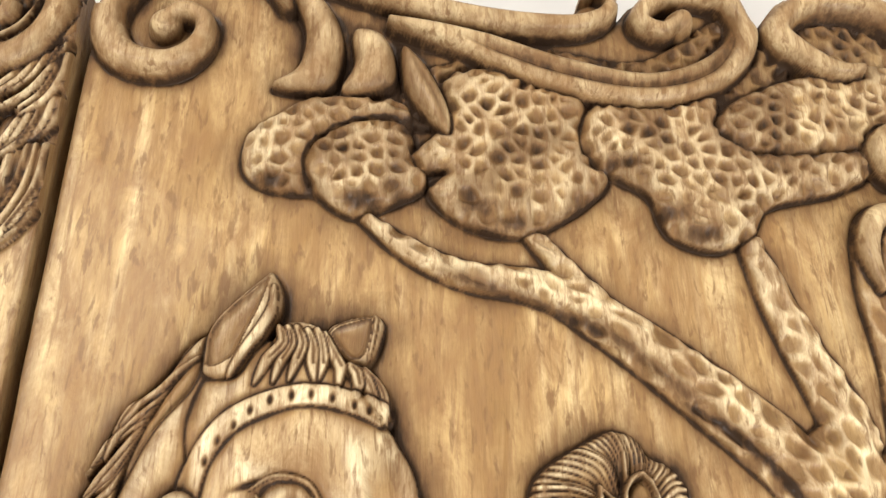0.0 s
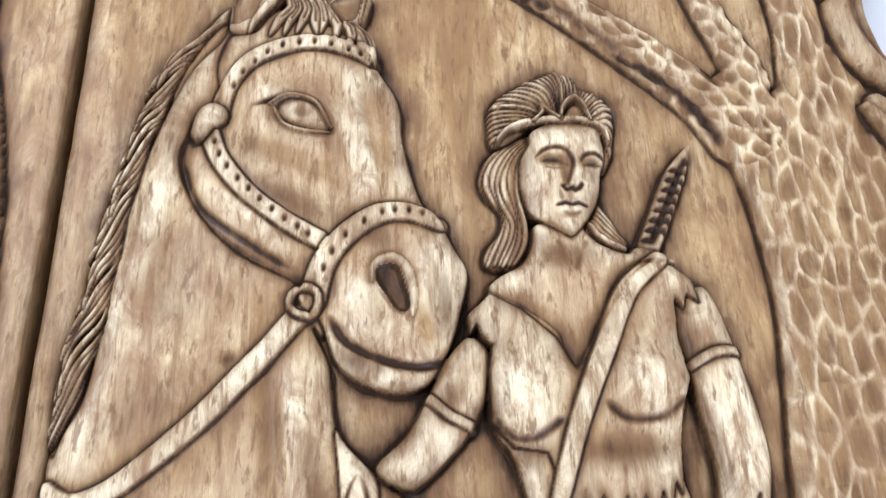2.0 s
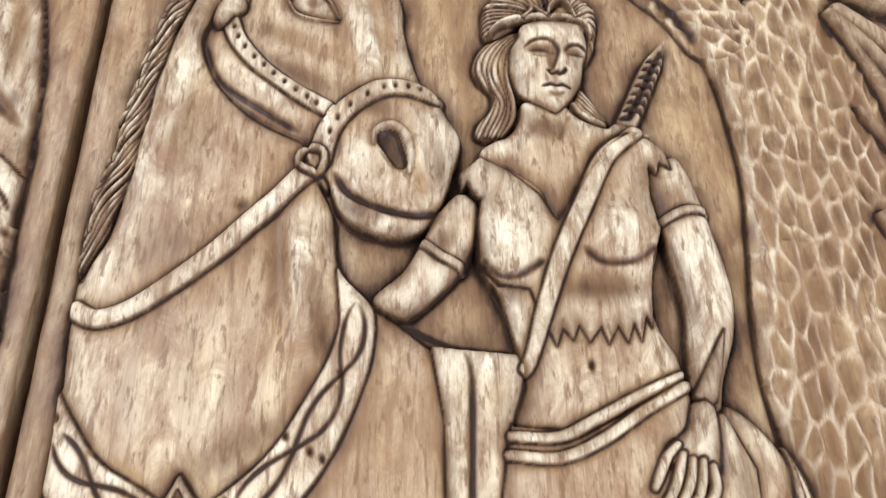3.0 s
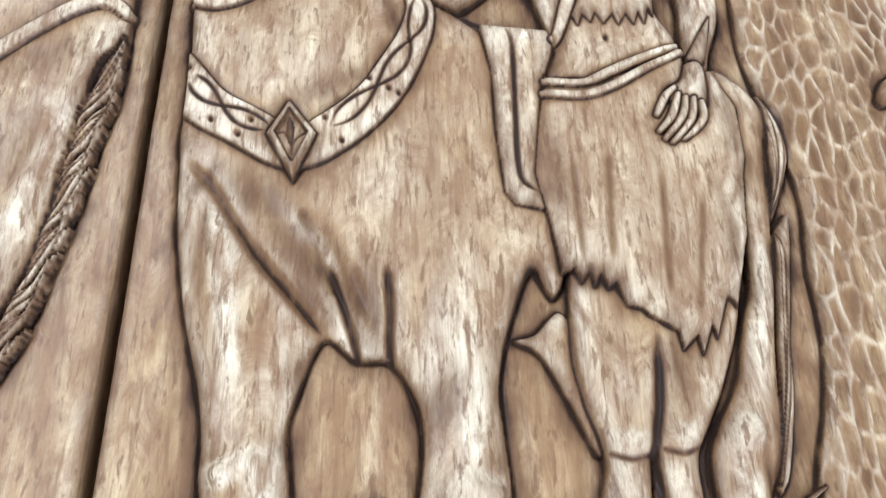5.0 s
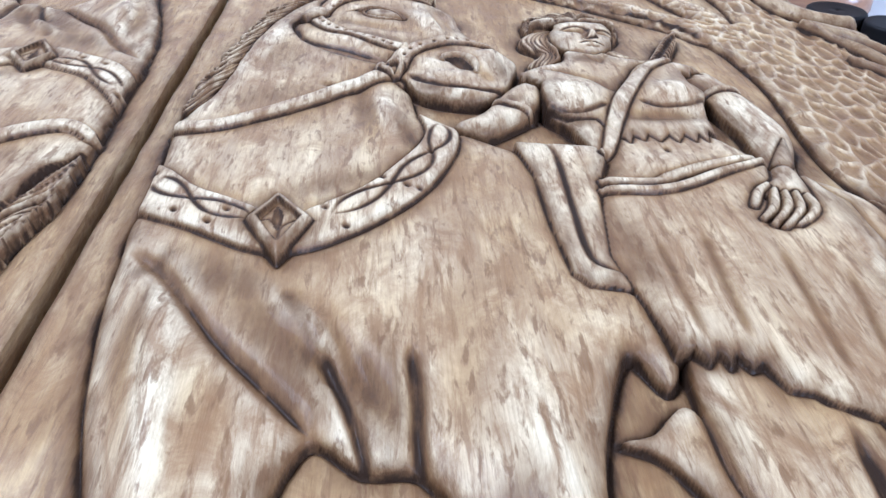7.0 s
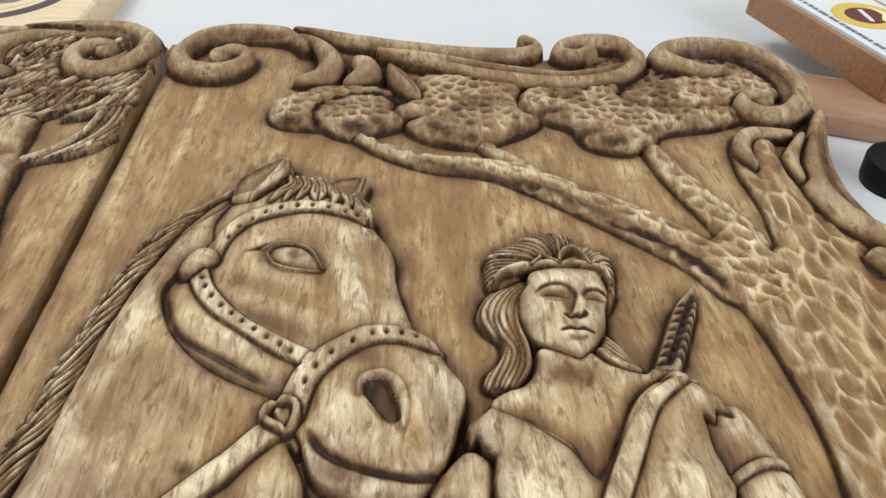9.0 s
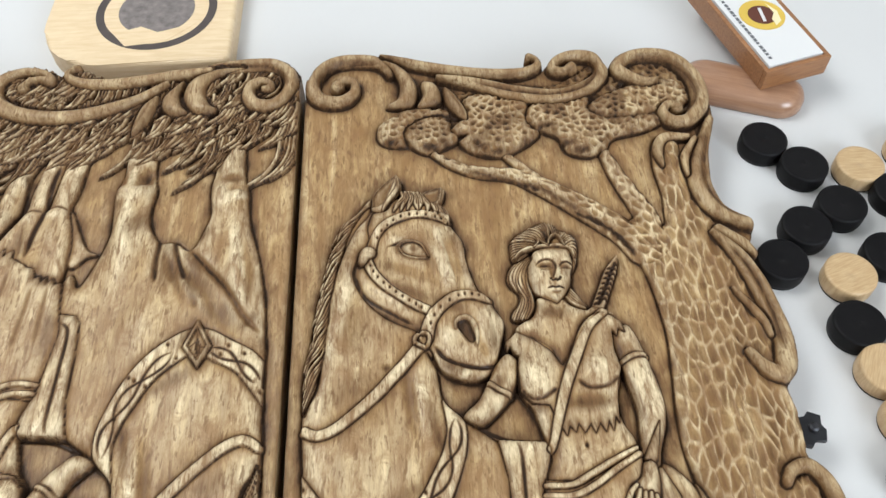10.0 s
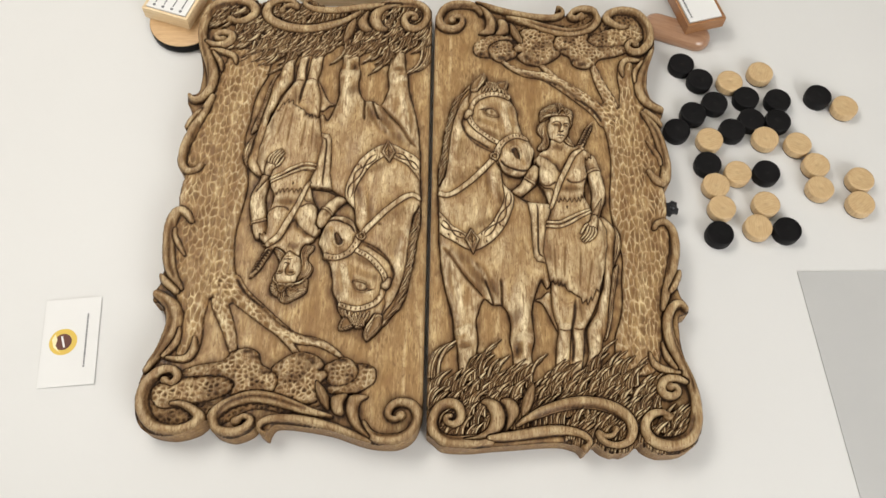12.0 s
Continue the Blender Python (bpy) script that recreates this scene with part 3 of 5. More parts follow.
for p in (
    [(96.4, 463.5), (100.4, 458.4), (102.0, 453.7), (102.1, 447.7)],
    [(94.2, 463.9), (97.0, 460.1), (98.6, 455.7), (101.2, 450.2)],
    [(92.1, 464.7), (94.1, 462.2), (94.7, 459.2), (94.0, 455.5)],
    [(84.6, 474.1), (87.3, 468.3), (89.5, 464.3), (89.0, 457.3)],
    [(82.6, 475.0), (83.8, 470.4), (84.5, 465.1), (83.2, 459.6)],
    [(79.8, 474.9), (81.3, 470.4), (81.6, 465.0), (82.5, 460.0)],
    [(76.7, 475.8), (78.5, 471.0), (77.3, 466.3), (75.6, 459.9)],
    [(74.2, 475.8), (75.3, 471.0), (73.0, 466.2), (71.2, 459.5)],
    [(71.8, 475.7), (73.1, 471.4), (69.4, 466.6), (66.2, 459.0)],
):
    tuft("forelock", p, 1.75, 1.9, 6.0, forelock)
# muzzle, eye, nostril, jaw and neck modelling
for x, y, rx, ry, a, h in ((*[(95.3, 411.9)][0], 5, 18, 15, 1.4), (*[(75.2, 410.2)][0], 14, 5, -25, -1.0), (*[(69.9, 385.6)][0], 10, 7, -35, 0.9), (*[(121.5, 368.3)][0], 6, 9, 0, 1.2), (*[(102.4, 349.8)][0], 8, 5, 0, 0.9), (*[(76, 430.9)][0], 10, 4, -25, 1.2), (*[(103.7, 430.9)][0], 4, 6, 0, -0.6)):
    bump(x, y, rx, ry, a, h, [head])
eye = raised("horse_eye", [(70.1, 428.6), (74.2, 431.9), (81.1, 431.3), (86.5, 425.1), (87, 420.5), (79.8, 421.3), (72.8, 424.2)], 8.4, 3, edge=6.4, keep=head, dark=1.0)
bump(*[(78.7, 426.7)][0], 4, 3, -15, -0.2, [head], 0.42)
groove([(61.4, 430), (69.9, 432.5), (77.5, 434.4), (84.6, 429.9), (88.3, 420.3)], 0.7, 0.9, 0.75, [head])
stroke("", [(69.2, 429), (72.6, 422.9), (79.8, 420.2), (87.7, 419.8)], [0.5, 0.9, 0.5], 0.9, None, n=head, only=[head], fine=0.4, halo=0.0)
stroke("", [(67.4, 430.5), (74.1, 434), (82.8, 431.7), (88.3, 421.3)], [0.4, 0.9, 0.5], 0.9, None, n=head, only=[head], fine=0.4, halo=0.0)
bump(*[(97.3, 411.9)][0], 2.4, 15, 12, 0.8, [head])
pit([(103.3, 367), (104.4, 371.2), (109.7, 371.8), (112.3, 366), (113.8, 357), (109.9, 356.3), (106.8, 360.9)], 2.6, 0.95, [head])
groove([(103.1, 367), (103.9, 371.9), (110.3, 372.1), (113.1, 365.2), (113.3, 356.5), (109.4, 356.3), (104.7, 363)], 0.3, 0.7, 0.35, [head])
stroke("", [(102.2, 366), (103.2, 372.2), (109.2, 374.2), (113.4, 369.4), (115.2, 361.0), (114.6, 354.8)], [0.6, 1.3, 1.6, 1.3, 0.6], 1.0, None, n=head, only=[head], halo=0.0, fine=0.5, dark=0.35)
for x, y, rx, ry, a, h in ((95.2, 438.5, 3.0, 6, 12, 1.0), (97.5, 425.0, 1.8, 9, 12, 1.3), (100.6, 409.0, 1.9, 10, 12, 1.3), (90.5, 414.0, 4.0, 14, 14, -0.8), (107.5, 416.0, 3.0, 13, 8, -0.7), (122.6, 375.0, 5.0, 4, 0, 1.0), (124.5, 356.0, 3.2, 6, 0, 0.9), (98.0, 361.5, 5.0, 7, 20, 0.9), (118.3, 351.0, 3.0, 5, 20, -0.9), (62.0, 391.0, 9.0, 3.0, -42, 0.9)):
    bump(x, y, rx, ry, a, h, [head])
groove([(88.8, 355.6), (94.6, 346.5), (105.7, 340.7), (116.6, 338.5), (125.7, 340.9)], 1.4, 1.2, 1.0, [head])
bump(*[(105.8, 335.8)][0], 12, 2.2, -8, 0.8, [head])
groove([(40.1, 410.4), (47, 392.7), (63.9, 379), (77, 370.7)], 0.7, 1.2, 0.6, [head, body])
bump(*[(33, 389.5)][0], 6, 34, -12, 1.6, [body])
bump(*[(39.8, 351.8)][0], 22, 40, -20, 1.2, [body])
bump(*[(81.1, 314.1)][0], 5, 18, 8, 1.2, [body])
bump(*[(72.6, 325)][0], 4, 22, 8, -0.9, [body], 0.25)
bump(*[(52.3, 273.4)][0], 34, 30, 0, 1.6, [body])
bump(*[(59.7, 342.1)][0], 3, 2, 0, -0.8, [body], 0.4)
for k, (x, y, rx, ry, a, h) in enumerate(((*[(35.6, 189.2)][0], 8, 26, 8, 1.8), (*[(48.1, 123.2)][0], 9, 6, 0, 2.2), (*[(107.5, 163)][0], 9, 30, -6, 1.6), (*[(111.4, 115.5)][0], 10, 7, 0, 2.0), (*[(36.2, 120.5)][0], 4, 3, 0, 1.2), (*[(76.8, 178.2)][0], 8, 16, 30, -1.2), (*[(114.2, 99.5)][0], 3, 12, 8, 1.0), (*[(105.6, 97.9)][0], 4, 10, 8, -1.0), (*[(46.6, 98.5)][0], 6, 16, 0, 0.8))):
    bump(x, y, rx, ry, a, h, [body])
for x, y, rx, ry, a, h in ((38.5, 120.5, 4.2, 4.0, 0, 1.3), (51.0, 116.5, 4.5, 5.0, 0, 1.3), (45.0, 104.0, 6.0, 4.0, 0, -1.0), (47.8, 84.0, 3.0, 14, 0, 1.2), (34.0, 178.0, 4.0, 24, 10, 1.2), (103.6, 111.0, 4.6, 4.2, 20, 1.4), (118.5, 112.5, 4.4, 4.4, -20, 1.4), (104.0, 99.0, 5.0, 9.0, -15, -1.5), (116.5, 94.0, 2.2, 16, 8, 1.3), (113.0, 140.0, 5.0, 18, 0, 1.2), (64.0, 196.0, 3.5, 16, 38, 1.1), (74.0, 186.0, 3.0, 12, 24, -1.0), (90.0, 225.0, 14, 22, 0, 0.8)):
    bump(x, y, rx, ry, a, 1.5 * h, [body])
for x, y, rx, ry, a, h in ((197.6, 131.5, 6.0, 5.5, 0, 1.9), (195.5, 114.0, 3.2, 12, 4, 1.1), (186.8, 97.5, 5.0, 4.5, 0, 1.6), (192.0, 88.0, 6.0, 4.0, 0, -1.2), (215.2, 183.7, 4, 18, 5, 1.0), (204.5, 112.0, 2.2, 12, 6, -1.0)):
    bump(x, y, rx, ry, a, 1.4 * h, [hind_leg])
for x, y, rx, ry, a, k in ((104.0, 99.0, 4.5, 10, -15, 0.22), (45.0, 104.0, 9.0, 4.0, 0, 0.34), (53.5, 92.0, 2.4, 14, 0, 0.34), (122.0, 124.0, 3.0, 8, 0, 0.3), (60.0, 178.0, 5.0, 18, 38, 0.36), (76.0, 176.0, 5.0, 16, 20, 0.44), (24.0, 222.0, 4.0, 10, -40, 0.4)):
    bump(x, y, rx, ry, a, -0.1, [body], k)
for x, y, rx, ry, k in ((192.0, 86.0, 7.0, 7.0, 0.5), (203.0, 116.0, 2.4, 14, 0.4), (186.0, 118.0, 2.2, 12, 0.34)):
    bump(x, y, rx, ry, 0, -0.1, [hind_leg], k)
groove([(15.7, 230.4), (27.1, 217.9), (38.7, 198.5), (53.6, 180.2), (65.7, 165)], 2.2, 2.6, 0.26, [body], spread=0.5)
groove([(34, 206.5), (43.5, 192), (53.6, 180.2), (65.7, 165)], 0.8, 0.7, 0.75, [body], spread=0.2)
groove([(66.9, 188.9), (71.6, 177), (74.6, 168), (78.2, 153.6)], 1.8, 1.5, 0.6, [body], spread=0.4)
groove([(86.4, 189.6), (87.6, 173.8), (87.4, 164), (88.1, 152.5)], 1.8, 1.5, 0.6, [body], spread=0.4)
groove([(56.9, 210.8), (64.8, 189.4), (71, 178.1)], 0.8, 2.4, 0.35, [body])
groove([(135.3, 188.9), (133.2, 178.5), (127.8, 165.2)], 1.2, 1.2, 0.9, [body])

# brown smudges that paint the soft shading of the modelled hollows
for x, y, rx, ry, a, k in ((*[(74.3, 394.2)][0], 16, 5, -28, 0.42), (*[(99, 383.6)][0], 12, 5, -30, 0.4), (*[(61.6, 413.9)][0], 5, 8, 0, 0.3), (*[(98.4, 340.6)][0], 9, 6, -20, 0.5), (*[(124.1, 357.2)][0], 4, 12, 0, 0.4), (*[(105.5, 436.8)][0], 6, 9, 20, 0.3), (*[(37.4, 328.4)][0], 18, 8, 30, 0.25), (*[(17.9, 403.9)][0], 6, 30, -20, 0.25), (*[(40.2, 366.5)][0], 9, 20, 0, 0.22), (*[(87.3, 301.2)][0], 4, 16, 10, 0.45), (*[(65.5, 261.9)][0], 22, 6, 30, 0.3), (*[(41.4, 215.9)][0], 16, 8, -35, 0.4), (*[(60.9, 189.4)][0], 8, 22, 35, 0.45), (*[(80.7, 173.7)][0], 6, 18, 5, 0.45), (*[(103.2, 140.3)][0], 6, 12, -25, 0.4), (*[(104, 101.3)][0], 6, 12, 0, 0.45), (*[(42.8, 103.6)][0], 10, 6, 0, 0.35), (*[(60.7, 152.4)][0], 5, 8, -30, 0.45), (*[(25.3, 196)][0], 3, 24, 0, 0.25)):
    bump(x, y, rx, ry, a, -0.15, [body, head], k)

# -- saddle cloth, breast strap, bridle, reins
cloth = raised("saddle_cloth", [(121.8, 293.6), (130.9, 292.5), (148, 291.1), (154.4, 287.4), (147.9, 212.6), (140.3, 210.6), (131.2, 212.3), (127.7, 217.6), (125.9, 243.7), (125.5, 270.5)], 6.6, 3, edge=5.2, sharp=True, dark=0.7, halo=0.15)
groove([(131.3, 292.1), (133.9, 282.9), (133.3, 251.2), (132.8, 233), (133.7, 222.6), (137.4, 218.4), (142.3, 216.7)], 1.0, 1.0, 0.85, [cloth])
groove([(113.9, 301.3), (129.1, 294.4), (148.1, 292)], 0.6, 1.0, 0.8)
breast = stroke("breast_strap", [(96.5, 319.4), (98.2, 308.1), (98.7, 297.1), (94.9, 282.2), (83.3, 258.3), (68.6, 242.5), (52.8, 234.4), (34.7, 244), (21.8, 252.1), (11.3, 265.1), (4.5, 274.7)], [5, 5.5, 6.5, 7.5, 8, 8.5, 8.5, 8.5, 8.5, 8.5, 8.5], 1.7, None, flat=0.8, only=[body])
for sign in (1, -1):
    a = np.array([(98.6, 308.1), (96.9, 290.6), (87.4, 268), (66.8, 243.3)])
    line = spline(a, gap=1.5)
    n = len(line)
    g = np.gradient(line, axis=0)
    g /= np.hypot(g[:, 0], g[:, 1])[:, None]
    off = sign * 3.4 * np.sin(np.arange(n) / n * 9.5)
    groove(line[::3] + (np.stack([-g[:, 1], g[:, 0]], 1) * off[:, None])[::3], 0.6, 0.7, 0.85, [breast])
    b = np.array([(45.4, 241.4), (34.3, 246.7), (23.1, 254.8), (13.7, 266.1)])
    line = spline(b, gap=1.5)
    n = len(line)
    g = np.gradient(line, axis=0)
    g /= np.hypot(g[:, 0], g[:, 1])[:, None]
    off = sign * 3.2 * np.sin(np.arange(n) / n * 6.3)
    groove(line[::3] + (np.stack([-g[:, 1], g[:, 0]], 1) * off[:, None])[::3], 0.6, 0.7, 0.85, [breast])
for x, y in [(94.3, 284.3), (79.5, 265), (86.8, 260.6), (64, 246.9), (70.3, 237.1), (33.6, 239.6), (37.8, 245.8), (23.6, 245.7), (13, 270.9), (90.4, 258.4)]:
    bump(x, y, 0.9, 1.5, 20, -1.0, [breast], 0.9)
buckle = raised("buckle", [(50.9, 254.2), (61.3, 239.7), (53.8, 220.5), (43.6, 239.6)], 9.2, 2.0, edge=7.0, sharp=True)
raised("buckle", [(51.3, 249.4), (58, 239.4), (53.3, 227.2), (46.9, 239.6)], 7.6, 2.0, edge=6.6, sharp=True, keep=buckle, dark=0.95, halo=0.1, under=0)
pit([(51.4, 247.0), (53.6, 241.5), (53.4, 237.2), (52.5, 234.0), (50.9, 237.6), (50.4, 242.0)], 1.2, 0.85, [buckle])
groove([(51.9, 237.5), (49.8, 240.2), (47.4, 239.8)], 0.5, 0.6, 0.6, [buckle])
groove([(52.9, 229.4), (53.6, 236.2), (57.6, 240.2)], 0.5, 0.6, 0.6, [buckle])
rein = stroke("rein", [(79.5, 355.6), (72.1, 346), (66.2, 339.2), (53.4, 324.8), (39.5, 312), (28.9, 304), (19.4, 301.1), (11.9, 304.8)], [3.4, 3.6, 3.6, 3.4, 3.2, 3.2, 3.0], 2.2, None, flat=0.3)
brow = stroke("brow_strap", [(51.2, 430), (53.9, 439.7), (61.1, 448.8), (73.2, 454.6), (83.8, 455.9), (94.7, 453.5), (101.5, 450.6)], [3.2, 3.2, 3.2], 1.3, None, flat=0.75)
cheek = stroke("cheek_strap", [(48.8, 418.6), (52.9, 408.5), (62.8, 396), (74.7, 386.4), (85.4, 380.1)], [3.2, 3.2, 3.2], 1.3, None, flat=0.75)
nose = stroke("nose_strap", [(84, 361.3), (87.2, 372.1), (94.2, 382), (103.9, 388.6), (113.7, 389.9), (123.6, 387)], [4.4, 3.8, 3.4, 3.4], 1.6, None, flat=0.75)
HOLES = ((brow, [(55.2, 437.8), (58, 443.1), (61.9, 447.2), (65.9, 451.3), (71, 454.2), (76.7, 455.5), (82, 455.9), (87.8, 454.9), (93.8, 453), (97.9, 451.8)]), (cheek, [(50.5, 415.5), (52.4, 410.7), (55.2, 406.2), (58.9, 401.7), (62.7, 397.9), (66.5, 394.1), (70.6, 390.2), (74.7, 386.9), (78.8, 384.2), (82.1, 381.8)]), (nose, [(87.3, 370.2), (89.8, 375.7), (93.9, 381.5), (99.8, 386.1), (105.5, 389.3), (109.6, 390.3), (114.1, 390.4), (118.4, 389.7)]))
for n, holes in HOLES:
    for x, y in holes:
        bump(x, y, 0.7, 1.4, 0, -0.9, [n], 0.95)
raised("rosette", [(42.2, 417.7), (43.9, 426.7), (48.6, 430.4), (53.6, 428), (53.4, 423.3), (49.5, 420.5), (46.8, 416.2), (44.1, 415.5)], 9.4, 3, edge=7.0)
ring_x, ring_y = [(81.4, 359.8)][0]
ring = stroke("bridle_ring", [(ring_x + 4.6 * math.cos(a), ring_y + 4.6 * math.sin(a)) for a in np.linspace(0.6, 6.6, 13)], [1.3, 1.3], 1.8, None, dark=0.95)

# -- standing figure, carved as one form
fig = raised("carved_figure", [(150.8, 214.7), (163.8, 217.4), (177.4, 207.5), (190.1, 207.6), (196.9, 207.7), (209.6, 198), (203.4, 169.9), (194.9, 148.4), (188.6, 136.1), (182.6, 124.4), (181.7, 105.9), (174.6, 68.3), (163.8, 68.5), (165.6, 106), (167.9, 122.6), (160.5, 68.5), (148.9, 68.7), (150, 106.2), (153.1, 124.6), (148.1, 144.3), (146.3, 165.3)], 4.6, 7)
groove([(174.7, 165.4), (171.8, 140.2), (168.5, 124.5), (169.2, 106), (167.1, 85.3)], 1.6, 1.6, 0.9, [fig])
for x, y, rx, ry, h in ((*[(161.3, 128.4)][0], 7, 4, 1.2), (*[(178.4, 131.2)][0], 5, 4, 1.0), (*[(161.8, 148.4)][0], 7, 14, 0.8), (*[(160.3, 106.1)][0], 6, 16, 0.8)):
    bump(x, y, rx, ry, 0, h, [fig])
groove([(153.3, 126.1), (160.7, 123.6), (168.3, 125.5)], 0.5, 1.0, 0.5, [fig])
groove([(170, 127.4), (177.5, 125.4), (184.5, 128.3)], 0.5, 1.0, 0.5, [fig])
sword = stroke("sword_hilt", [(210.6, 416), (203.5, 402.2), (197.1, 388.2), (192.5, 378.9)], [0.5, 3.6, 3.9, 3.9, 3.8], 5.0, 0.8, halo=0.4)
for k in range(8):
    x, y = 206.6 - 14.4 * k / 8, 407.6 - 29.4 * k / 8
    groove([(x - 4.4, y - 0.6), (x - 1.2, y - 2.0), (x + 1.4, y + 1.8), (x + 4.6, y + 1.6)], 2.0, 0.95, 1.0, [sword], spread=0.5)
bump(199.5, 394, 5, 16, -26, 0, [sword], 0.3)
raised("carved_figure", [(132.3, 349), (138.6, 343.1), (138.6, 333.2), (131.6, 319.9), (123.6, 310.7), (113.2, 303.2), (103.2, 309.2), (113.1, 319.8), (120.2, 333), (125.7, 342.9)], 6.4, 6, keep=fig, edge=2)
# torso, skirt with torn hems
raised("carved_figure", [(138.3, 362.6), (157.1, 374.9), (188.3, 374.3), (202.9, 365.8), (199.8, 341.8), (196.9, 326.1), (192.7, 314.8), (194.5, 300.4), (200.2, 284), (196.1, 244.2), (146.7, 243.9), (146.1, 266.8), (150.3, 283.1), (147.3, 296.8), (143.7, 310.9), (137.8, 320), (136.7, 329.4), (138.7, 345.1)], 6.4, 12, keep=fig, edge=2.5)
skirt = raised("carved_figure", [(145.6, 268.8), (166.7, 266), (182.7, 275.4), (200.1, 282.9), (210.8, 271.7), (217.4, 255.8), (216.8, 233.4), (214.8, 226), (211.3, 200.5), (203.2, 174.4), (200.1, 177.8), (194.3, 162.8), (193.1, 167.2), (188.7, 157.2), (187.7, 163.7), (182.6, 158.9), (181.7, 165.4), (172.5, 170.9), (170.8, 173.1), (166, 174.2), (162.9, 182.2), (160.1, 180.5), (158.2, 185.6), (155.8, 181.4), (154.3, 186.7), (151.5, 182.8), (149.4, 187.9), (145.2, 186.7), (142.7, 204.6), (139, 224.8), (141.7, 246.4)], 7.0, 10, keep=fig, edge=5.2, sharp=True, dark=0.8)
for a in ([(212.5, 229.8), (212.6, 215.9), (211.2, 205.9)], [(213.7, 226), (208, 212.9)], [(208.5, 198), (204.1, 190.7)], [(212, 267.6), (215.7, 251.9), (213.2, 233.3)], [(165.9, 235.9), (162.8, 190.3)], [(184.5, 228.2), (180.6, 178.9)], [(198.1, 217.9), (189.3, 169.9)], [(152.5, 232.9), (152.6, 190.2)]):
    groove(a, 0.5, 1.4, 0.22, [fig])
raised("carved_figure", [(205.7, 364.8), (211, 360.6), (215.8, 342), (220.1, 316.9), (219.1, 300.5), (212.8, 283.4), (209.8, 273.6), (201.4, 273.6), (201.7, 290.1), (203.4, 307.6), (200.5, 326.1), (197.9, 341.8), (195.9, 356.1)], 6.6, 8, keep=fig, edge=2)
raised("carved_figure", [(200.9, 275.6), (206.9, 276.3), (207.6, 266.6), (205.9, 255.2), (202.4, 250.5), (194.6, 253.2), (191.1, 258.8), (191.3, 261.9), (197.6, 267.5)], 8.0, 4, keep=fig, edge=5)
for p in ([(203.9, 256.3), (204.0, 250.4), (200.6, 245.0), (194.8, 239.7)], [(201.1, 257.8), (199.6, 250.3), (196.0, 244.6), (190.2, 238.1)], [(198.1, 258.2), (196.4, 251.4), (193.0, 246.0), (187.8, 239.6)], [(195.4, 259.9), (193.2, 253.3), (190.6, 248.2), (186.0, 242.9)], [(194.2, 262.7), (190.9, 259.6), (188.7, 255.6), (186.0, 250.3)]):
    stroke("carved_figure", p, [1.3, 1.75, 1.6, 1.1], 2.2, 6.0, 0.9, n=fig, halo=0.15, power=0.6, fine=0.55)
raised("carved_figure", [(214.4, 299.6), (214.4, 299.6), (208.2, 289.4), (201.4, 277.4), (204.6, 276.8), (208.9, 276.4)], 7.6, 3, keep=fig, edge=6.4, dark=0.9, halo=0.15)
blouse = [(138.9, 362), (148.5, 356.5), (158.3, 347.3), (164.4, 337.4), (183.6, 366.6), (194.2, 374.4), (203.9, 365.8), (204.9, 358.4), (201.4, 361.5), (199.8, 356.2), (197.4, 360.4), (196.6, 345.8), (198.4, 333.9), (194.8, 324.2), (191.8, 300.4), (190, 303.9), (187.7, 295.5), (185.8, 301.3), (183.3, 294.8), (180.5, 300.4), (177.2, 294.3), (175.2, 300), (171.2, 294.8), (168.3, 300.7), (166.1, 295.5), (163, 299.4), (160.8, 293.7), (157.9, 300.3), (153.4, 312.7), (143.8, 314.5), (137.5, 321.8), (137.5, 337.1), (138.7, 345.1), (136, 347.5), (134.2, 352.1), (132.3, 349), (131.5, 355.2)]
raised("carved_figure", blouse, 7.4, 7, keep=fig, edge=6.0, sharp=True, dark=0.9, halo=0.25)
for x, y, rx, ry, h in ((*[(149.1, 332.4)][0], 11, 13, 2.6), (*[(186.8, 333.7)][0], 11, 11, 2.6), (*[(176.6, 314.7)][0], 16, 4, -1.0), (*[(169.7, 278.4)][0], 14, 8, 0.8)):
    bump(x, y, rx, ry, 0, h, [fig])
groove([(137.6, 323.7), (143, 317.2), (150.1, 316.7), (158.4, 322)], 0.9, 1.2, 0.5, [fig], spread=0.5)
groove([(171.5, 327.8), (177.3, 322.1), (188.2, 322.2), (196.2, 328)], 0.9, 1.2, 0.45, [fig], spread=0.5)
bump(*[(170.9, 287)][0], 0.9, 1.8, 0, -1.0, [fig], 1.0)
for a in ([(145.4, 265.2), (159.2, 265), (170.8, 270.1), (184.9, 277.5), (199.7, 284.4)], [(144.5, 259.7), (158.7, 258.7), (172.1, 264.1), (186.3, 273.4), (199.7, 280.8)]):
    stroke("carved_figure", a, [1.8, 2.0, 1.8], 1.6, None, n=fig, dark=0.8, halo=0.1)
stroke("carved_figure", [(119.3, 329.2), (125.5, 323.6), (131.8, 320.7)], [1.6, 1.6], 1.4, None, n=fig)
stroke("carved_figure", [(199.3, 337.8), (207.4, 341.9), (216.2, 342.8)], [1.6, 1.6], 1.4, None, n=fig)
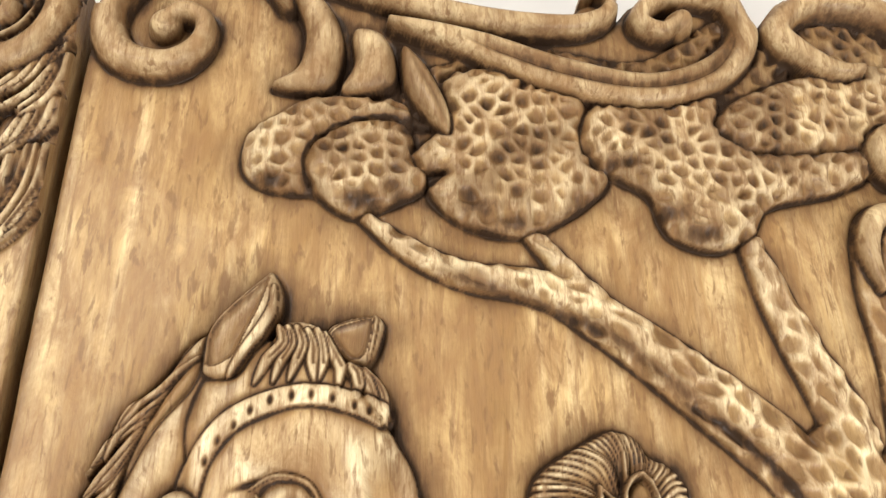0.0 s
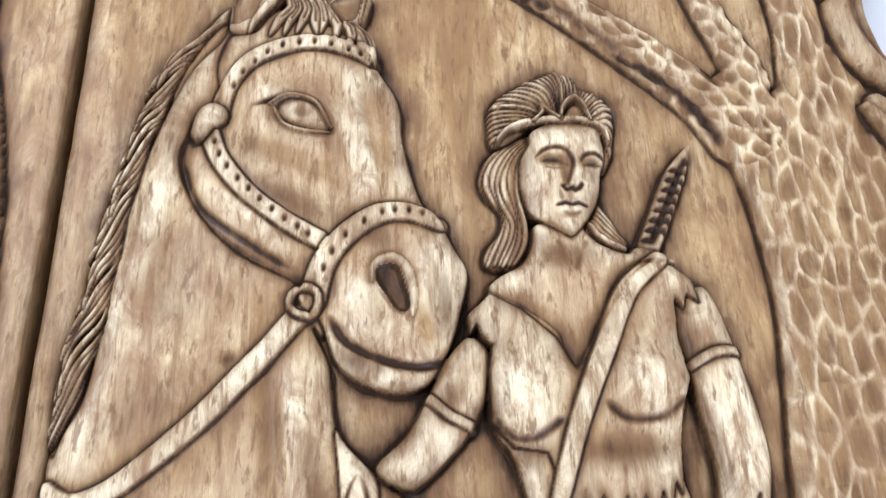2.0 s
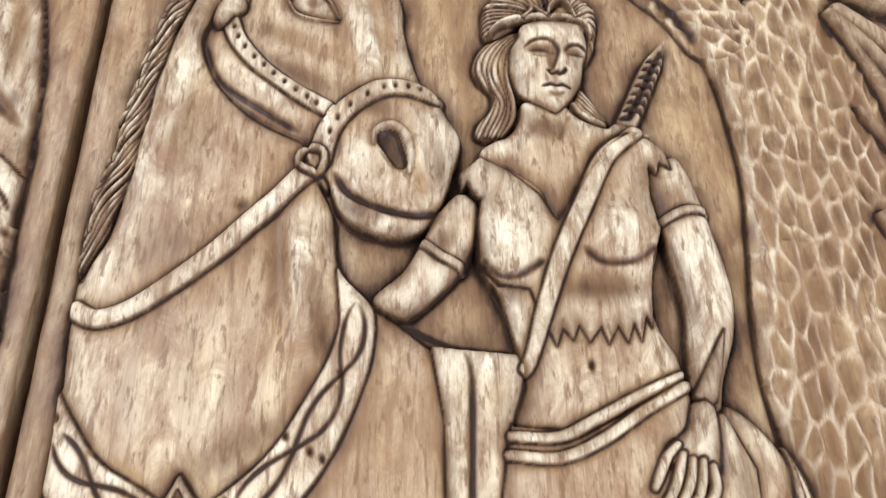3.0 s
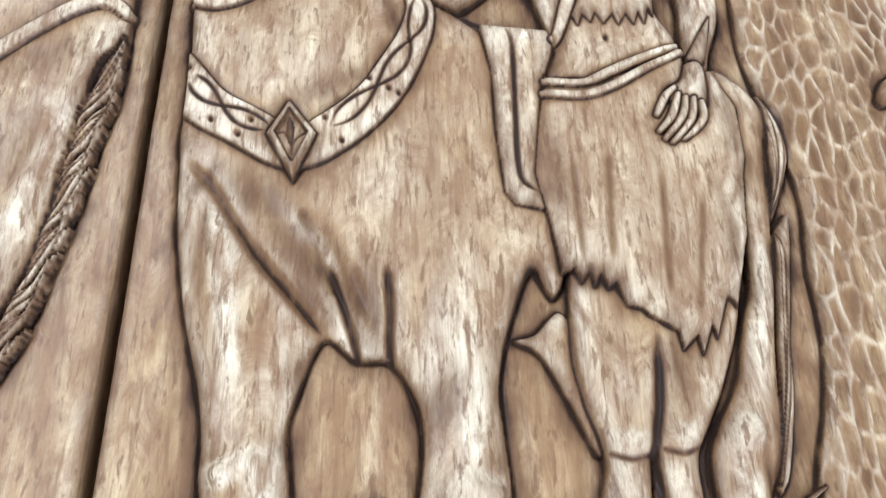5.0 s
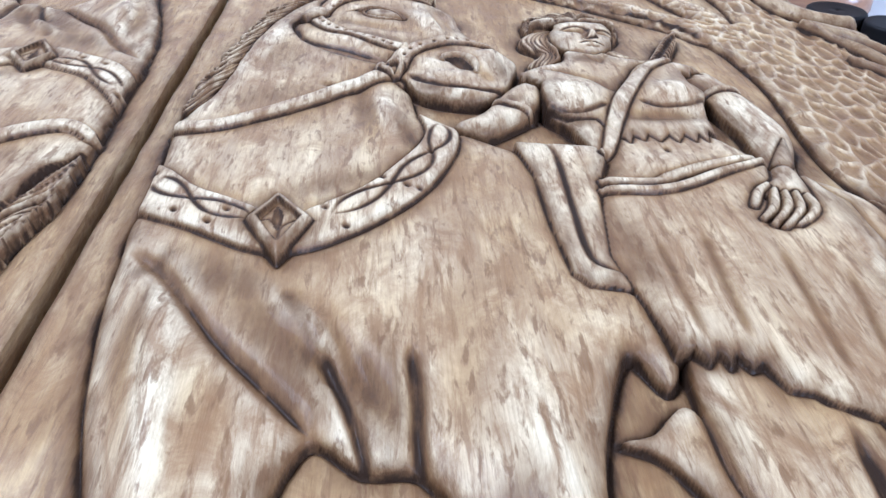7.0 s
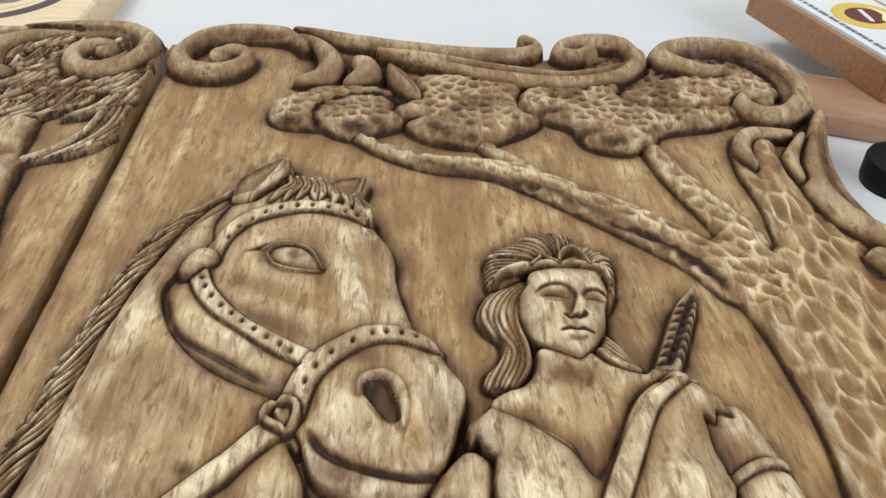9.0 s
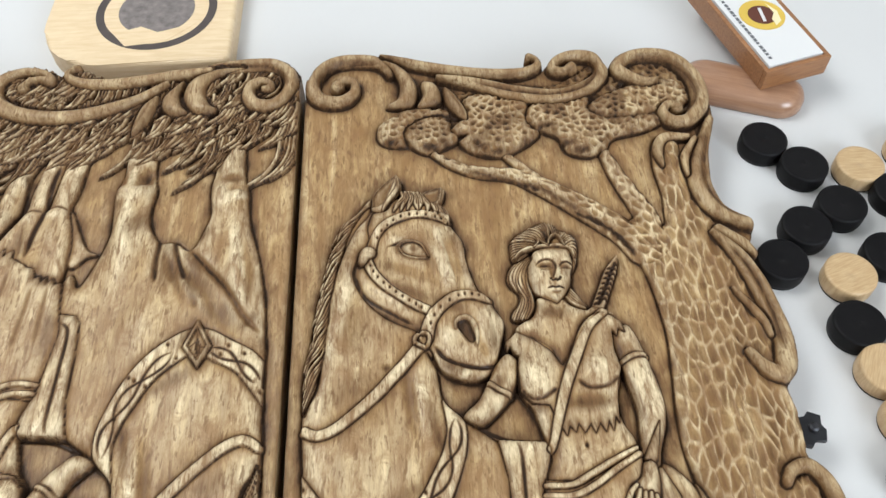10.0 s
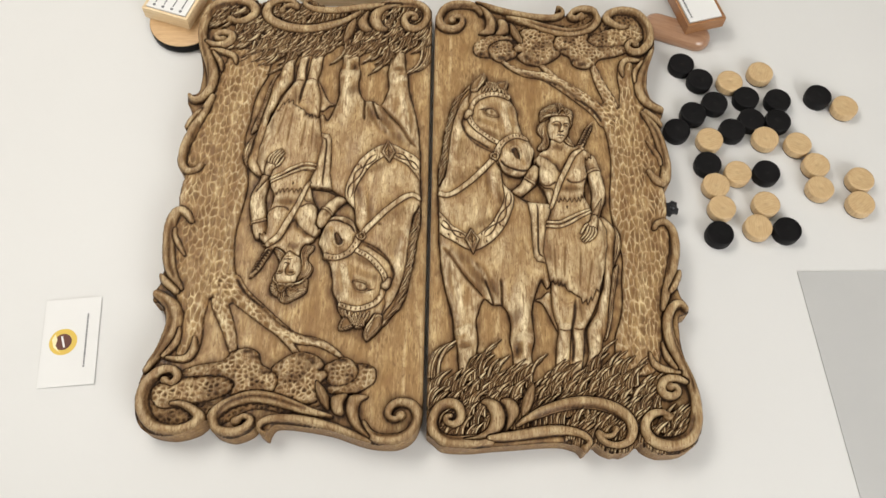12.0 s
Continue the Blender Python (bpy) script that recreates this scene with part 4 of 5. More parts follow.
# neck and shoulders, hair, face, band with points
raised("carved_figure", [(139, 364.8), (151.1, 374.4), (155.3, 386.3), (172.1, 386.1), (175.8, 380.9), (191.4, 377.2), (200.8, 372), (183.8, 370.6), (165.7, 339.3), (158.8, 350.1), (148.3, 358.2)], 6.0, 8, keep=fig, edge=4.4, dark=0.5, halo=0.1)
raised("carved_figure", [(177.2, 395.6), (179.2, 391.8), (181.4, 388.8), (183.4, 384.4), (186.6, 380.0), (184.9, 376.3), (178.9, 378.1), (174.7, 380.7), (171.3, 385.1), (173.5, 389.8)], 4.4, 4, keep=fig, edge=1.2)
locks([(176.7, 394.5), (179.3, 390.2), (182.3, 384.9), (185.9, 379.7)], [(172.1, 386.8), (174.4, 382.3), (179.1, 379.1), (184.3, 376.8)], 5, 1.15, 1.6, fig, 0.95)
raised("carved_figure", [(156.5, 422.1), (147.4, 417.9), (141.3, 412.7), (138.5, 407.7), (137.6, 402.2), (139.8, 396.6), (143.6, 392.4), (144.3, 387.5), (142.0, 382.3), (139.2, 378.7), (137.9, 373.0), (144.4, 370.6), (149.5, 372.5), (152.8, 378.5), (153.7, 385.6), (153.5, 390.0), (152.0, 397.1), (152.9, 408.9), (157.3, 416.4)], 4.2, 5, keep=fig, edge=1.2)
locks([(155.1, 419.8), (146.3, 414.9), (140.0, 406.8), (139.6, 399.9), (143.7, 393.1), (145.5, 387.1), (141.7, 379.8), (138.5, 372.7)], [(157.0, 417.1), (153.8, 411.7), (151.5, 404.3), (151.1, 398.0), (152.3, 390.9), (152.8, 384.8), (151.7, 378.0), (148.3, 372.2)], 6, 1.35, 1.8, fig, 0.95, 0.35)
raised("carved_figure", [(147.3, 416.8), (142.4, 416.8), (141.8, 424.1), (142.2, 430.9), (146.2, 436.7), (155.8, 442.6), (162.9, 446.3), (167.0, 447.6), (172.4, 445.7), (176.1, 440.4), (181.8, 437.5), (185.3, 433.3), (186.2, 426.9), (185.3, 419.1), (183.5, 412.5), (180.2, 407.2), (178.9, 416.3), (175.2, 423.0), (157.4, 423.1)], 4.4, 5, keep=fig, edge=1, halo=0.5)
CROWN = ([(157.2, 424.8), (150.0, 422.9), (142.3, 417.2)], [(162.3, 428.3), (153.6, 432.3), (141.7, 432.7)], [(166.8, 428.3), (164.1, 438.7), (156.0, 443.2)], [(168.6, 432.3), (169.3, 440.4), (167.1, 448.0)], [(173.9, 435.1), (174.6, 440.4), (173.3, 445.7)], [(176.1, 432.3), (179.2, 435.5), (181.0, 438.3)], [(178.1, 426.9), (182.8, 430.3), (186.8, 430.3)], [(180.1, 421.7), (182.8, 417.8), (183.1, 410.6)])
for one, two, n, r in zip(CROWN[:-1], CROWN[1:], (7, 6, 6, 4, 5, 4, 5), (1.2, 1.15, 1.15, 1.0, 1.0, 1.0, 1.1)):
    locks(one, two, n, r, 1.7, fig, 0.95)
bump(163, 434, 20, 12, 0, 0, [fig], 0.22)
raised("carved_figure", [(156.0, 421.0), (155.1, 416.0), (152.1, 410.4), (151.2, 404.3), (151.2, 398.0), (153.5, 389.8), (158.8, 386.3), (163.6, 383.3), (166.6, 381.5), (169.5, 383.9), (173.8, 389.4), (177.5, 397.2), (178.9, 405.0), (180.7, 410.2), (180.5, 417.8), (179.6, 422.8), (171.8, 425.0), (162.9, 424.6)], 7.2, 11, keep=fig, edge=4.4, dark=0.9, halo=0.3)
stroke("carved_figure", [(144.4, 417.2), (147.6, 421.0), (152.1, 423.5), (157.0, 424.8), (164.7, 425.6), (171.9, 425.6), (178.0, 424.2), (181.2, 421.1), (182.3, 416.6)], [0.8, 1.2, 1.25, 1.2, 0.8], 1.7, 6.0, 0.8, n=fig, halo=0.1, fine=0.5)
stroke("carved_figure", [(166.9, 426.0), (167.7, 430.7), (169.4, 433.3), (172.6, 435.1), (174.9, 432.9), (176.2, 428.9), (177.2, 425.4)], [0.8, 0.75, 0.75, 0.8], 1.6, 5.6, 0.9, n=fig, halo=0.1, fine=0.5)
stroke("carved_figure", [(157.2, 425.0), (160.7, 428.7), (160.2, 431.5), (162.5, 429.3), (166.2, 426.4)], [0.8, 0.75, 0.6, 0.8], 1.5, 5.6, 0.9, n=fig, halo=0.1, fine=0.5)
# brow hollows, lids, nose, lips
for x, y, rx, ry, a, h, k in ((163.1, 409.2, 5.2, 2.6, -4, -1.6, 0.52), (176.2, 408.3, 3.6, 2.5, 4, -1.6, 0.6), (163.0, 408.1, 2.9, 1.3, -6, 0.8, 0), (175.9, 407.0, 2.2, 1.2, 4, 0.8, 0), (169.9, 404.3, 1.3, 6.5, -2, 1.4, 0), (169.4, 400.3, 2.0, 1.7, 0, 1.1, 0), (166.4, 403.3, 1.5, 5.0, 4, -0.7, 0.26), (155.3, 401.5, 3.6, 5.0, 20, 0.6, 0), (175.0, 400.1, 2.2, 4.5, -14, 0.4, 0), (167.5, 393.7, 4.4, 0.9, 0, 0.45, 0.22), (167.4, 390.9, 3.4, 0.9, 0, 0.6, 0), (167.2, 388.4, 3.4, 1.0, 0, -0.4, 0.14), (166.8, 384.8, 3.0, 2.6, 0, 0.7, 0), (165.6, 418.2, 10, 4, 0, 0.4, 0)):
    bump(x, y, rx, ry, a, h, [fig], k)
for line, depth, width, k in (([(156.2, 409.6), (159.3, 412.9), (163.5, 414.0), (167.3, 412.9), (169.1, 408.4), (168.0, 403.8), (166.8, 400.3)], 0.5, 0.75, 0.72), ([(171.7, 408.0), (173.4, 411.0), (177.3, 412.1), (180.3, 410.2)], 0.5, 0.75, 0.8), ([(158.2, 408.5), (161.5, 410.1), (165.2, 409.5), (167.8, 407.3)], 0.35, 0.45, 0.5), ([(159.1, 407.0), (162.8, 406.0), (166.4, 406.7)], 0.25, 0.45, 0.3), ([(172.6, 407.2), (175.9, 408.7), (179.5, 407.9)], 0.35, 0.45, 0.55), ([(166.8, 400.7), (165.1, 399.3), (166.2, 398.0), (168.0, 398.4), (169.1, 397.4), (170.5, 398.2), (171.5, 399.6)], 0.7, 0.6, 0.95), ([(161.9, 392.0), (165.3, 393.0), (167.6, 392.3), (169.8, 393.0), (172.6, 392.1)], 0.6, 0.55, 0.9), ([(164.0, 389.9), (166.9, 389.1), (170.2, 389.8)], 0.25, 0.7, 0.35)):
    groove(line, depth, width, k, [fig], spread=0.14)
groove([(161.5, 381.1), (165.8, 372.5)], 0.4, 1.2, 0.35, [fig])
groove([(171.6, 380.9), (167.3, 370.8)], 0.4, 1.2, 0.35, [fig])
# smudges paint soft shade under the chin, below the bust, along the arms
for x, y, rx, ry, a, k in ((*[(164.9, 375)][0], 10, 5, 0, 0.45), (*[(178.2, 312.9)][0], 16, 6, 0, 0.4), (*[(146.4, 312.7)][0], 7, 6, -30, 0.45), (*[(199.7, 347.9)][0], 4, 14, 10, 0.5), (*[(203.5, 314.9)][0], 3, 18, 12, 0.4), (*[(125.6, 329.3)][0], 6, 5, 40, 0.4), (*[(148.8, 274.9)][0], 5, 8, 0, 0.35), (*[(214.1, 248.1)][0], 5, 18, 0, 0.35), (*[(145.2, 222.3)][0], 5, 26, 0, 0.3), (*[(179.7, 152.5)][0], 4, 16, 0, 0.4), (*[(205.4, 198)][0], 4, 22, 5, 0.35), (*[(175.7, 404)][0], 3, 8, 0, 0.3)):
    bump(x, y, rx, ry, a, -0.15, [fig], k)
sash = stroke("sash", [(194.1, 373.3), (182.2, 362.3), (174, 345.5), (165, 325.8), (158.3, 307.4), (153, 290.8), (150.5, 285.8)], [3.0, 3.6, 3.4, 3.2, 2.8, 2.0], 1.3, None, flat=0.7)

# -- grass: rows of curved blades, back to front
grass_ground = part_id("grass")


def grass_tuft(x, y, tall, n, base, clear=()):
    """n blades that rise from one root and bend over to the right, the last one tallest."""
    for k in range(n):
        f = k / max(n - 1, 1)
        long = tall * (0.55 + 0.45 * f) * rng.uniform(0.88, 1.1)
        lean = rng.uniform(0.42, 0.6) * long
        x0, y0 = x + (k - n / 2) * 2.5 + rng.uniform(-0.7, 0.7), y + rng.uniform(-3, 3)
        p = [(x0, y0), (x0 + 0.05 * lean, y0 + 0.36 * long), (x0 + 0.36 * lean, y0 + 0.72 * long), (x0 + lean, y0 + long)]
        keep = [part for part in range(len(PARTS)) if part not in clear] if clear else None
        r = rng.uniform(1.45, 2.1)
        stroke("grass", p, [0.9 * r, 0.9 * r, r, 0.75 * r, 0.12], rng.uniform(2.4, 3.4), base + 0.25 * f, n=grass_ground, dark=0.8, halo=0.22, power=0.85, only=keep, fine=0.6)
        if rng.random() < 0.5:
            groove([(a - 0.45 * r, b) for a, b in p[:3]], 0.7, 0.55, 0.7, [grass_ground], spread=0.1)


# the back row: each tuft by its highest tip
for tip_x, tip_y, tall, n in ((22, 96, 26, 6), (39.5, 117, 52, 9), (77, 96, 26, 5), (84, 112, 48, 7), (96, 93, 36, 7), (112, 86, 30, 7), (136, 92, 34, 8), (163, 89, 32, 7), (177, 90, 34, 6), (191, 83, 28, 7), (218, 113, 46, 6), (231, 107, 42, 6), (243, 101, 38, 7), (256, 92, 34, 6)):
    grass_tuft(tip_x - 0.5 * tall - 1.25 * n + 2.5, tip_y - tall, tall, n, 1.0, (body, fig, hind_leg) if tip_x in (39.5, 22) else ())
for row in range(1, 7):
    for x in np.arange(4 + (row % 2) * 7, 262 if row < 4 else 292, 13.5):
        x = x + rng.uniform(-3, 3)
        if row > 4 and 50 < x < 160:
            continue
        grass_tuft(x, 60 - row * 12.5 + rng.uniform(-4, 4), rng.uniform(24, 34), int(rng.integers(4, 7)), 1.0 + 0.3 * row)
# -- carved frame: rods ending in volutes, acanthus lobes and leaves
def rod(pts, radii, h=8.4, name="scroll"):
    n = stroke(name, pts, radii, h - 0.8, 0.5, dark=1.0, halo=0.34, power=0.55, flat=0.25)
    if name == "scroll":
        (x0, y0), (x1, y1) = pts[-2:]
        k = 1.8 * radii[-1]
        stroke(name, [(x1 + 0.1 * (x0 - x1), y1 + 0.1 * (y0 - y1)), (x1 - 0.1 * (x0 - x1), y1 - 0.1 * (y0 - y1))], [k, k], h - 0.4, 0.5, 0.2, n=n, halo=0.05, power=0.6, merge=(n,))
    return n


def channel(pts, n):
    """A hollow run of the gouge along a scroll, with a sharper cut at its edge."""
    groove(pts, 2.3, 2.3, 0.34, [n], spread=0.3)
    groove([(x + 0.9, y - 0.9) for x, y in pts], 0.6, 0.6, 0.5, [n], spread=0.1)


def lobe(pts, h=8.0, w=6.0, name="acanthus_leaf"):
    return raised(name, pts, h, w, dark=1.0)


rod([(60.5, 613.8), (95.3, 600.6), (130.6, 591.2), (162.5, 589.1), (176.9, 593), (182.2, 600.4), (177.5, 605.8), (172.2, 606.7)], [4, 5, 5.4, 5.6, 5.2, 4.5, 3.6, 2.5])
low = rod([(102.1, 586.7), (130.1, 580.2), (161.4, 569.2), (189.3, 564.3), (210.7, 570.1), (225.6, 581.5), (229.4, 593.5), (223.8, 603.0), (209.6, 605.5), (196.9, 600.7), (191, 591.8), (198.5, 587.9), (205.9, 592.5)], [1.6, 4, 6, 7, 7.6, 7.6, 7, 6.4, 6, 5.4, 5, 4, 2.8], 9.2)
channel([(126.8, 581.1), (161.6, 569.1), (189.6, 565.2), (211.1, 571), (222.4, 582.9), (223.2, 593.8), (212.9, 600.1)], low)
vol = rod([(66, 593.6), (59, 605.4), (45.4, 610.7), (24, 609.4), (10.5, 599), (6.5, 584.3), (13, 571.8), (27.8, 568.4), (37.6, 574.9), (39, 584.9), (31.2, 588.4), (25.6, 583.7)], [3, 5, 6, 6.4, 6.6, 6.6, 6.4, 6, 5, 4.4, 3.6, 2.8], 8.6)
channel([(59, 603.6), (45.4, 607), (25.8, 604.8), (14.8, 594.5), (12.1, 582.6)], vol)
lobe([(58.3, 610), (73.2, 602.9), (85.1, 585.8), (86.2, 568.6), (79.8, 560.5), (63, 561.9), (70.8, 569.2), (73, 582.8), (66.8, 597.3)])
lobe([(89.3, 584), (99.2, 583.3), (104.3, 573.5), (102.3, 562.7), (86.1, 559.7), (89.8, 571.4)])
leaf = lobe([(106.2, 578.9), (114.5, 571.9), (121.8, 555.9), (121.8, 544.4), (113.3, 552.2), (106.6, 564.5)])
groove([(108.2, 575.3), (115.6, 561.1), (120.8, 547)], 0.7, 1.4, 0.25, [leaf])
cor = rod([(268.5, 574.7), (259.3, 574.6), (247.8, 581.6), (241.4, 590.5), (248.5, 599.8), (263.1, 603.8), (281.4, 600.4), (293.7, 587.9), (299.8, 569.9), (296.6, 550.3), (285.4, 535.1), (273.4, 533.2), (267.1, 541.8), (272, 549.8), (278.7, 546.4)], [2.4, 4.4, 5.6, 6.4, 6.4, 6.4, 6.6, 7, 7.4, 7.4, 7, 6, 5, 4, 2.6], 9.4)
channel([(248, 593.4), (262.6, 598.3), (280.2, 594.9), (290.5, 583.3), (295.3, 567.2), (291.8, 552), (282.4, 540.3)], cor)
side = rod([(300.9, 534.1), (291.9, 512.3), (282.5, 488.7), (280.1, 469.8), (284.7, 453.4), (295.5, 443.3), (304, 437.8)], [4, 6, 8, 9, 9, 7, 4.4], 7.6, "acanthus_leaf")
channel([(296.6, 525.3), (285.6, 493), (283, 471.9), (289.7, 453.5), (302, 441.4)], side)
rod([(280.4, 518.5), (263.9, 519.1), (256.8, 508.6), (256.8, 492.5)], [2.4, 4.4, 4, 1.4], 6.4, "acanthus_leaf")
rod([(285, 516.5), (274.5, 499.1), (272.4, 482.2)], [2.4, 4, 1.6], 6.4, "acanthus_leaf")
s2 = rod([(277.9, 431.7), (290.6, 411.1), (298.4, 383.7), (302.2, 356.9), (302, 343.1), (294.6, 326.9), (285.3, 330.5), (278, 341.6)], [2.6, 5.4, 7, 8, 8.4, 8, 6, 2.6], 7.8, "acanthus_leaf")
channel([(283.5, 422.9), (293, 401.2), (298.2, 372.1), (298.9, 356.3), (298.3, 341.2)], s2)
rod([(282.9, 435), (295.1, 423.1), (302.9, 414.5)], [4, 5, 3], 6.0, "acanthus_leaf")
rod([(280.1, 387.3), (292.6, 364.4), (294.6, 352.4)], [1.5, 3.5, 2], 5.6, "acanthus_leaf")
s3 = rod([(277.1, 260.3), (282.2, 267.4), (292.4, 269), (299.9, 257.9), (300.8, 237), (296.7, 216.5), (289.9, 193), (283.9, 176.5), (277.3, 153.3)], [3, 5, 6, 6.6, 7, 6.8, 6, 5, 3], 7.8, "acanthus_leaf")
channel([(285.8, 266.4), (294.1, 256), (295.2, 237), (291.8, 216.5), (286, 196.3)], s3)
rod([(303.1, 203.2), (297.7, 189.8), (288.7, 176.6)], [3, 5, 3], 5.6, "acanthus_leaf")
cb = rod([(304.7, 153.7), (298.9, 160), (290.3, 158), (283, 145.7), (280.6, 128), (283.3, 109.5), (289.8, 89.8), (298, 70.4), (303.3, 52.8), (303.5, 35.5), (299.4, 15.5), (289.9, 0.8), (273.3, -6.1), (255.5, -4.7), (244.7, 4.6), (243.6, 16.1), (251.6, 26.7), (263.1, 29.2), (269.7, 25.3)], [3.4, 5, 6, 6.6, 7, 7, 7, 6.8, 6.6, 7, 7.6, 8, 8, 8, 7.6, 6.8, 5.6, 4.6, 2.8], 9.2)
channel([(288.5, 147.1), (284.7, 128.1), (287.6, 106.5), (293.5, 86.8), (299.8, 66), (301.3, 49.9)], cb)
channel([(298.3, 29.7), (293.5, 12.6), (284, 2.7), (269.7, -1.1), (256.1, 2), (250.7, 9.2), (252.1, 17.7)], cb)
rod([(293.9, 64.4), (282.9, 69), (271.2, 66.5), (265.7, 57.6), (268.3, 50), (277.8, 48.4), (284, 53.1), (281.8, 59), (276.1, 58.9)], [3, 4.4, 5.4, 5.6, 5.6, 5.2, 4.6, 4, 3], 8.2)
rod([(256.5, 98.1), (260.3, 86.3), (272.5, 79), (288, 75.6)], [1.6, 4.4, 4.4, 2], 6.2, "acanthus_leaf")
rod([(271.7, 110.8), (275.7, 95.6), (284.7, 80.4)], [1.4, 4, 2], 6.2, "acanthus_leaf")
vb = rod([(27.9, 21.4), (23.4, 20.2), (24, 15.1), (31.3, 12.4), (38.5, 17.5), (39, 26.6), (33.9, 34.6), (23.2, 35.6), (13.2, 28), (8.4, 14.3), (11.9, 1.5), (23.7, -6.2), (45.2, -7), (67.3, -2.8)], [3, 4, 5, 6, 6.4, 6.4, 6.2, 6.4, 7, 7.4, 7.6, 7.6, 7, 4.4], 9.0)
channel([(31.2, 31.7), (22.7, 31.6), (15.5, 24.3), (13.4, 13.8), (16.9, 3.2), (27.2, -2.8), (45.2, -3.6)], vb)
lobe([(61.6, 37.3), (68.4, 42.3), (81.3, 38.7), (89, 25), (85.3, 8), (70.7, -2.7), (51.3, -5.2), (42.4, -3.1), (58, 1), (69.2, 10.1), (72.1, 23.1), (67.2, 33.3)])
lobe([(83.6, 39.9), (92.7, 43.5), (102.7, 36.7), (104.1, 24.7), (96.5, 13.3), (89.7, 6.4), (91.1, 20.5), (89.1, 31.9)])
leaf = lobe([(121.7, 60.8), (122.3, 47.4), (118.4, 32.3), (107.9, 20.8), (107.2, 35), (113.4, 51.3)])
groove([(120.4, 56.1), (114.7, 38.6), (109.1, 24.2)], 0.7, 1.4, 0.25, [leaf])
rail = rod([(70.7, -2.2), (97.9, 1), (125.8, 5.8), (148.2, 7.8), (167.5, 5.3), (178.8, -0.7), (180.6, -6.8), (174.8, -11.8)], [3, 5, 5.6, 6, 6, 5.4, 4.4, 2.4], 8.2)
arch = rod([(101.5, 11.6), (115.2, 20.9), (140.9, 32.1), (166.6, 38.7), (189.2, 38.5), (208.6, 33.6), (223.6, 24.1), (229.2, 11.1), (224.7, -2.3), (213.1, -8), (200.5, -6.5), (192.7, -0.5), (191.4, 5), (198.3, 1.2), (206.8, 3), (210.6, 9.2)], [1.8, 4, 6, 6.6, 7, 7.2, 7.6, 7.8, 7.6, 7, 6, 4.6, 3.8, 4, 3.4, 2.2], 9.4)
channel([(112.3, 17.1), (140.7, 28.6), (166.4, 34.1), (188.9, 33.9), (206.8, 28.4), (219.2, 18.6), (222.8, 8.8)], arch)
# small hollows behind the scrolls keep their tool marks
OUTLINE = spline([(1.4, 578)] + [(2.9, 587.9), (10.4, 605.4), (23.9, 614.9), (41.8, 617.1), (66.9, 613.9), (102.5, 602.6), (137.9, 596.8), (163.5, 595.5), (171, 602.9), (173.5, 610.4), (181.8, 605), (185, 597.7), (192.5, 605.2), (210, 612), (227.5, 605.9), (233.7, 592.2), (245.9, 603.4), (267.2, 610.3), (291.8, 605.2), (303.9, 589.9), (307.6, 570.1), (306.5, 545.2), (300.6, 526.7), (291.9, 501.6), (289.5, 476.2), (294.4, 456.4), (300.4, 449.1), (307.5, 446), (306.2, 433), (302.5, 423.3), (303.6, 414.5), (300.8, 406.5), (304.1, 393.6), (306.7, 368.4)] + [(308, 356.4), (307, 341.3), (305.1, 329.3), (296.2, 318.1), (297.9, 304.2), (297.7, 289.7), (294.6, 278.2), (297.7, 271.9), (304.7, 261.4), (308.3, 244.1), (306.4, 226.9), (302, 209.9), (305.3, 201.2), (303.8, 193.2), (299.9, 184.9), (301.7, 171.4), (307, 163.4), (308.7, 151.8), (302.9, 147.9), (296.5, 144), (295.3, 128.3), (295.8, 106.6), (299.5, 88.4), (304.9, 66.1), (308.5, 44.2), (308.9, 24.1)] + [(305.3, 8.5), (298.7, -4.6), (284.9, -13.6), (268, -16.6), (254.4, -15.7), (242.5, -9.8), (236.7, -4.4), (227.1, -12.2), (212.9, -17.3), (197.3, -13.2), (187.8, -6.1), (183.2, -9.5), (175, -16.2), (169.3, -10.2), (153, -5.5), (130.9, -5.8), (103.2, -8.4), (75.5, -10.7), (48, -13.5), (20.4, -12.3), (9.8, -5.2)] + [(1.4, 2)], gap=1.0)

# ---- the sheet becomes meshes: one for the flat field, one for each carved part ----
FIELD = 0.0292
win, d, _, q = near(OUTLINE, 7.0, True)
kept = np.zeros(H.shape, bool)
kept[win] = inside(OUTLINE, win)
edge_d = np.full(H.shape, 7.0, np.float32)
edge_d[win] = d
at_x, at_y = XX.copy(), YY.copy()
at_x[win], at_y[win] = q[..., 0], q[..., 1]
curved = at_x > 3.0
L[np.isin(L, [k for k in range(len(PARTS)) if (kept & (L == k)).sum() < 60])] = 0
H -= np.where(curved, 4.5, 1.0) * (1 - np.sqrt(1 - (1 - np.clip(edge_d / np.where(curved, 4.5, 1.2), 0, 1)) ** 2))
S[:] = np.maximum(S, np.where(curved, 0.35, 0.5) * np.exp(-edge_d / 2.0))
# chisel waviness, then softened edges
H += 3.0 * blur(rng.normal(0, 1, H.shape).astype(np.float32), 13)
H[1:-1, 1:-1] = 0.5 * H[1:-1, 1:-1] + 0.125 * (H[:-2, 1:-1] + H[2:, 1:-1] + H[1:-1, :-2] + H[1:-1, 2:])
# concave spots get shading put into their colour, from the height differences
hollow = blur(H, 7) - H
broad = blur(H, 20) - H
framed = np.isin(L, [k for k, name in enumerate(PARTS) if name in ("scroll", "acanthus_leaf")])
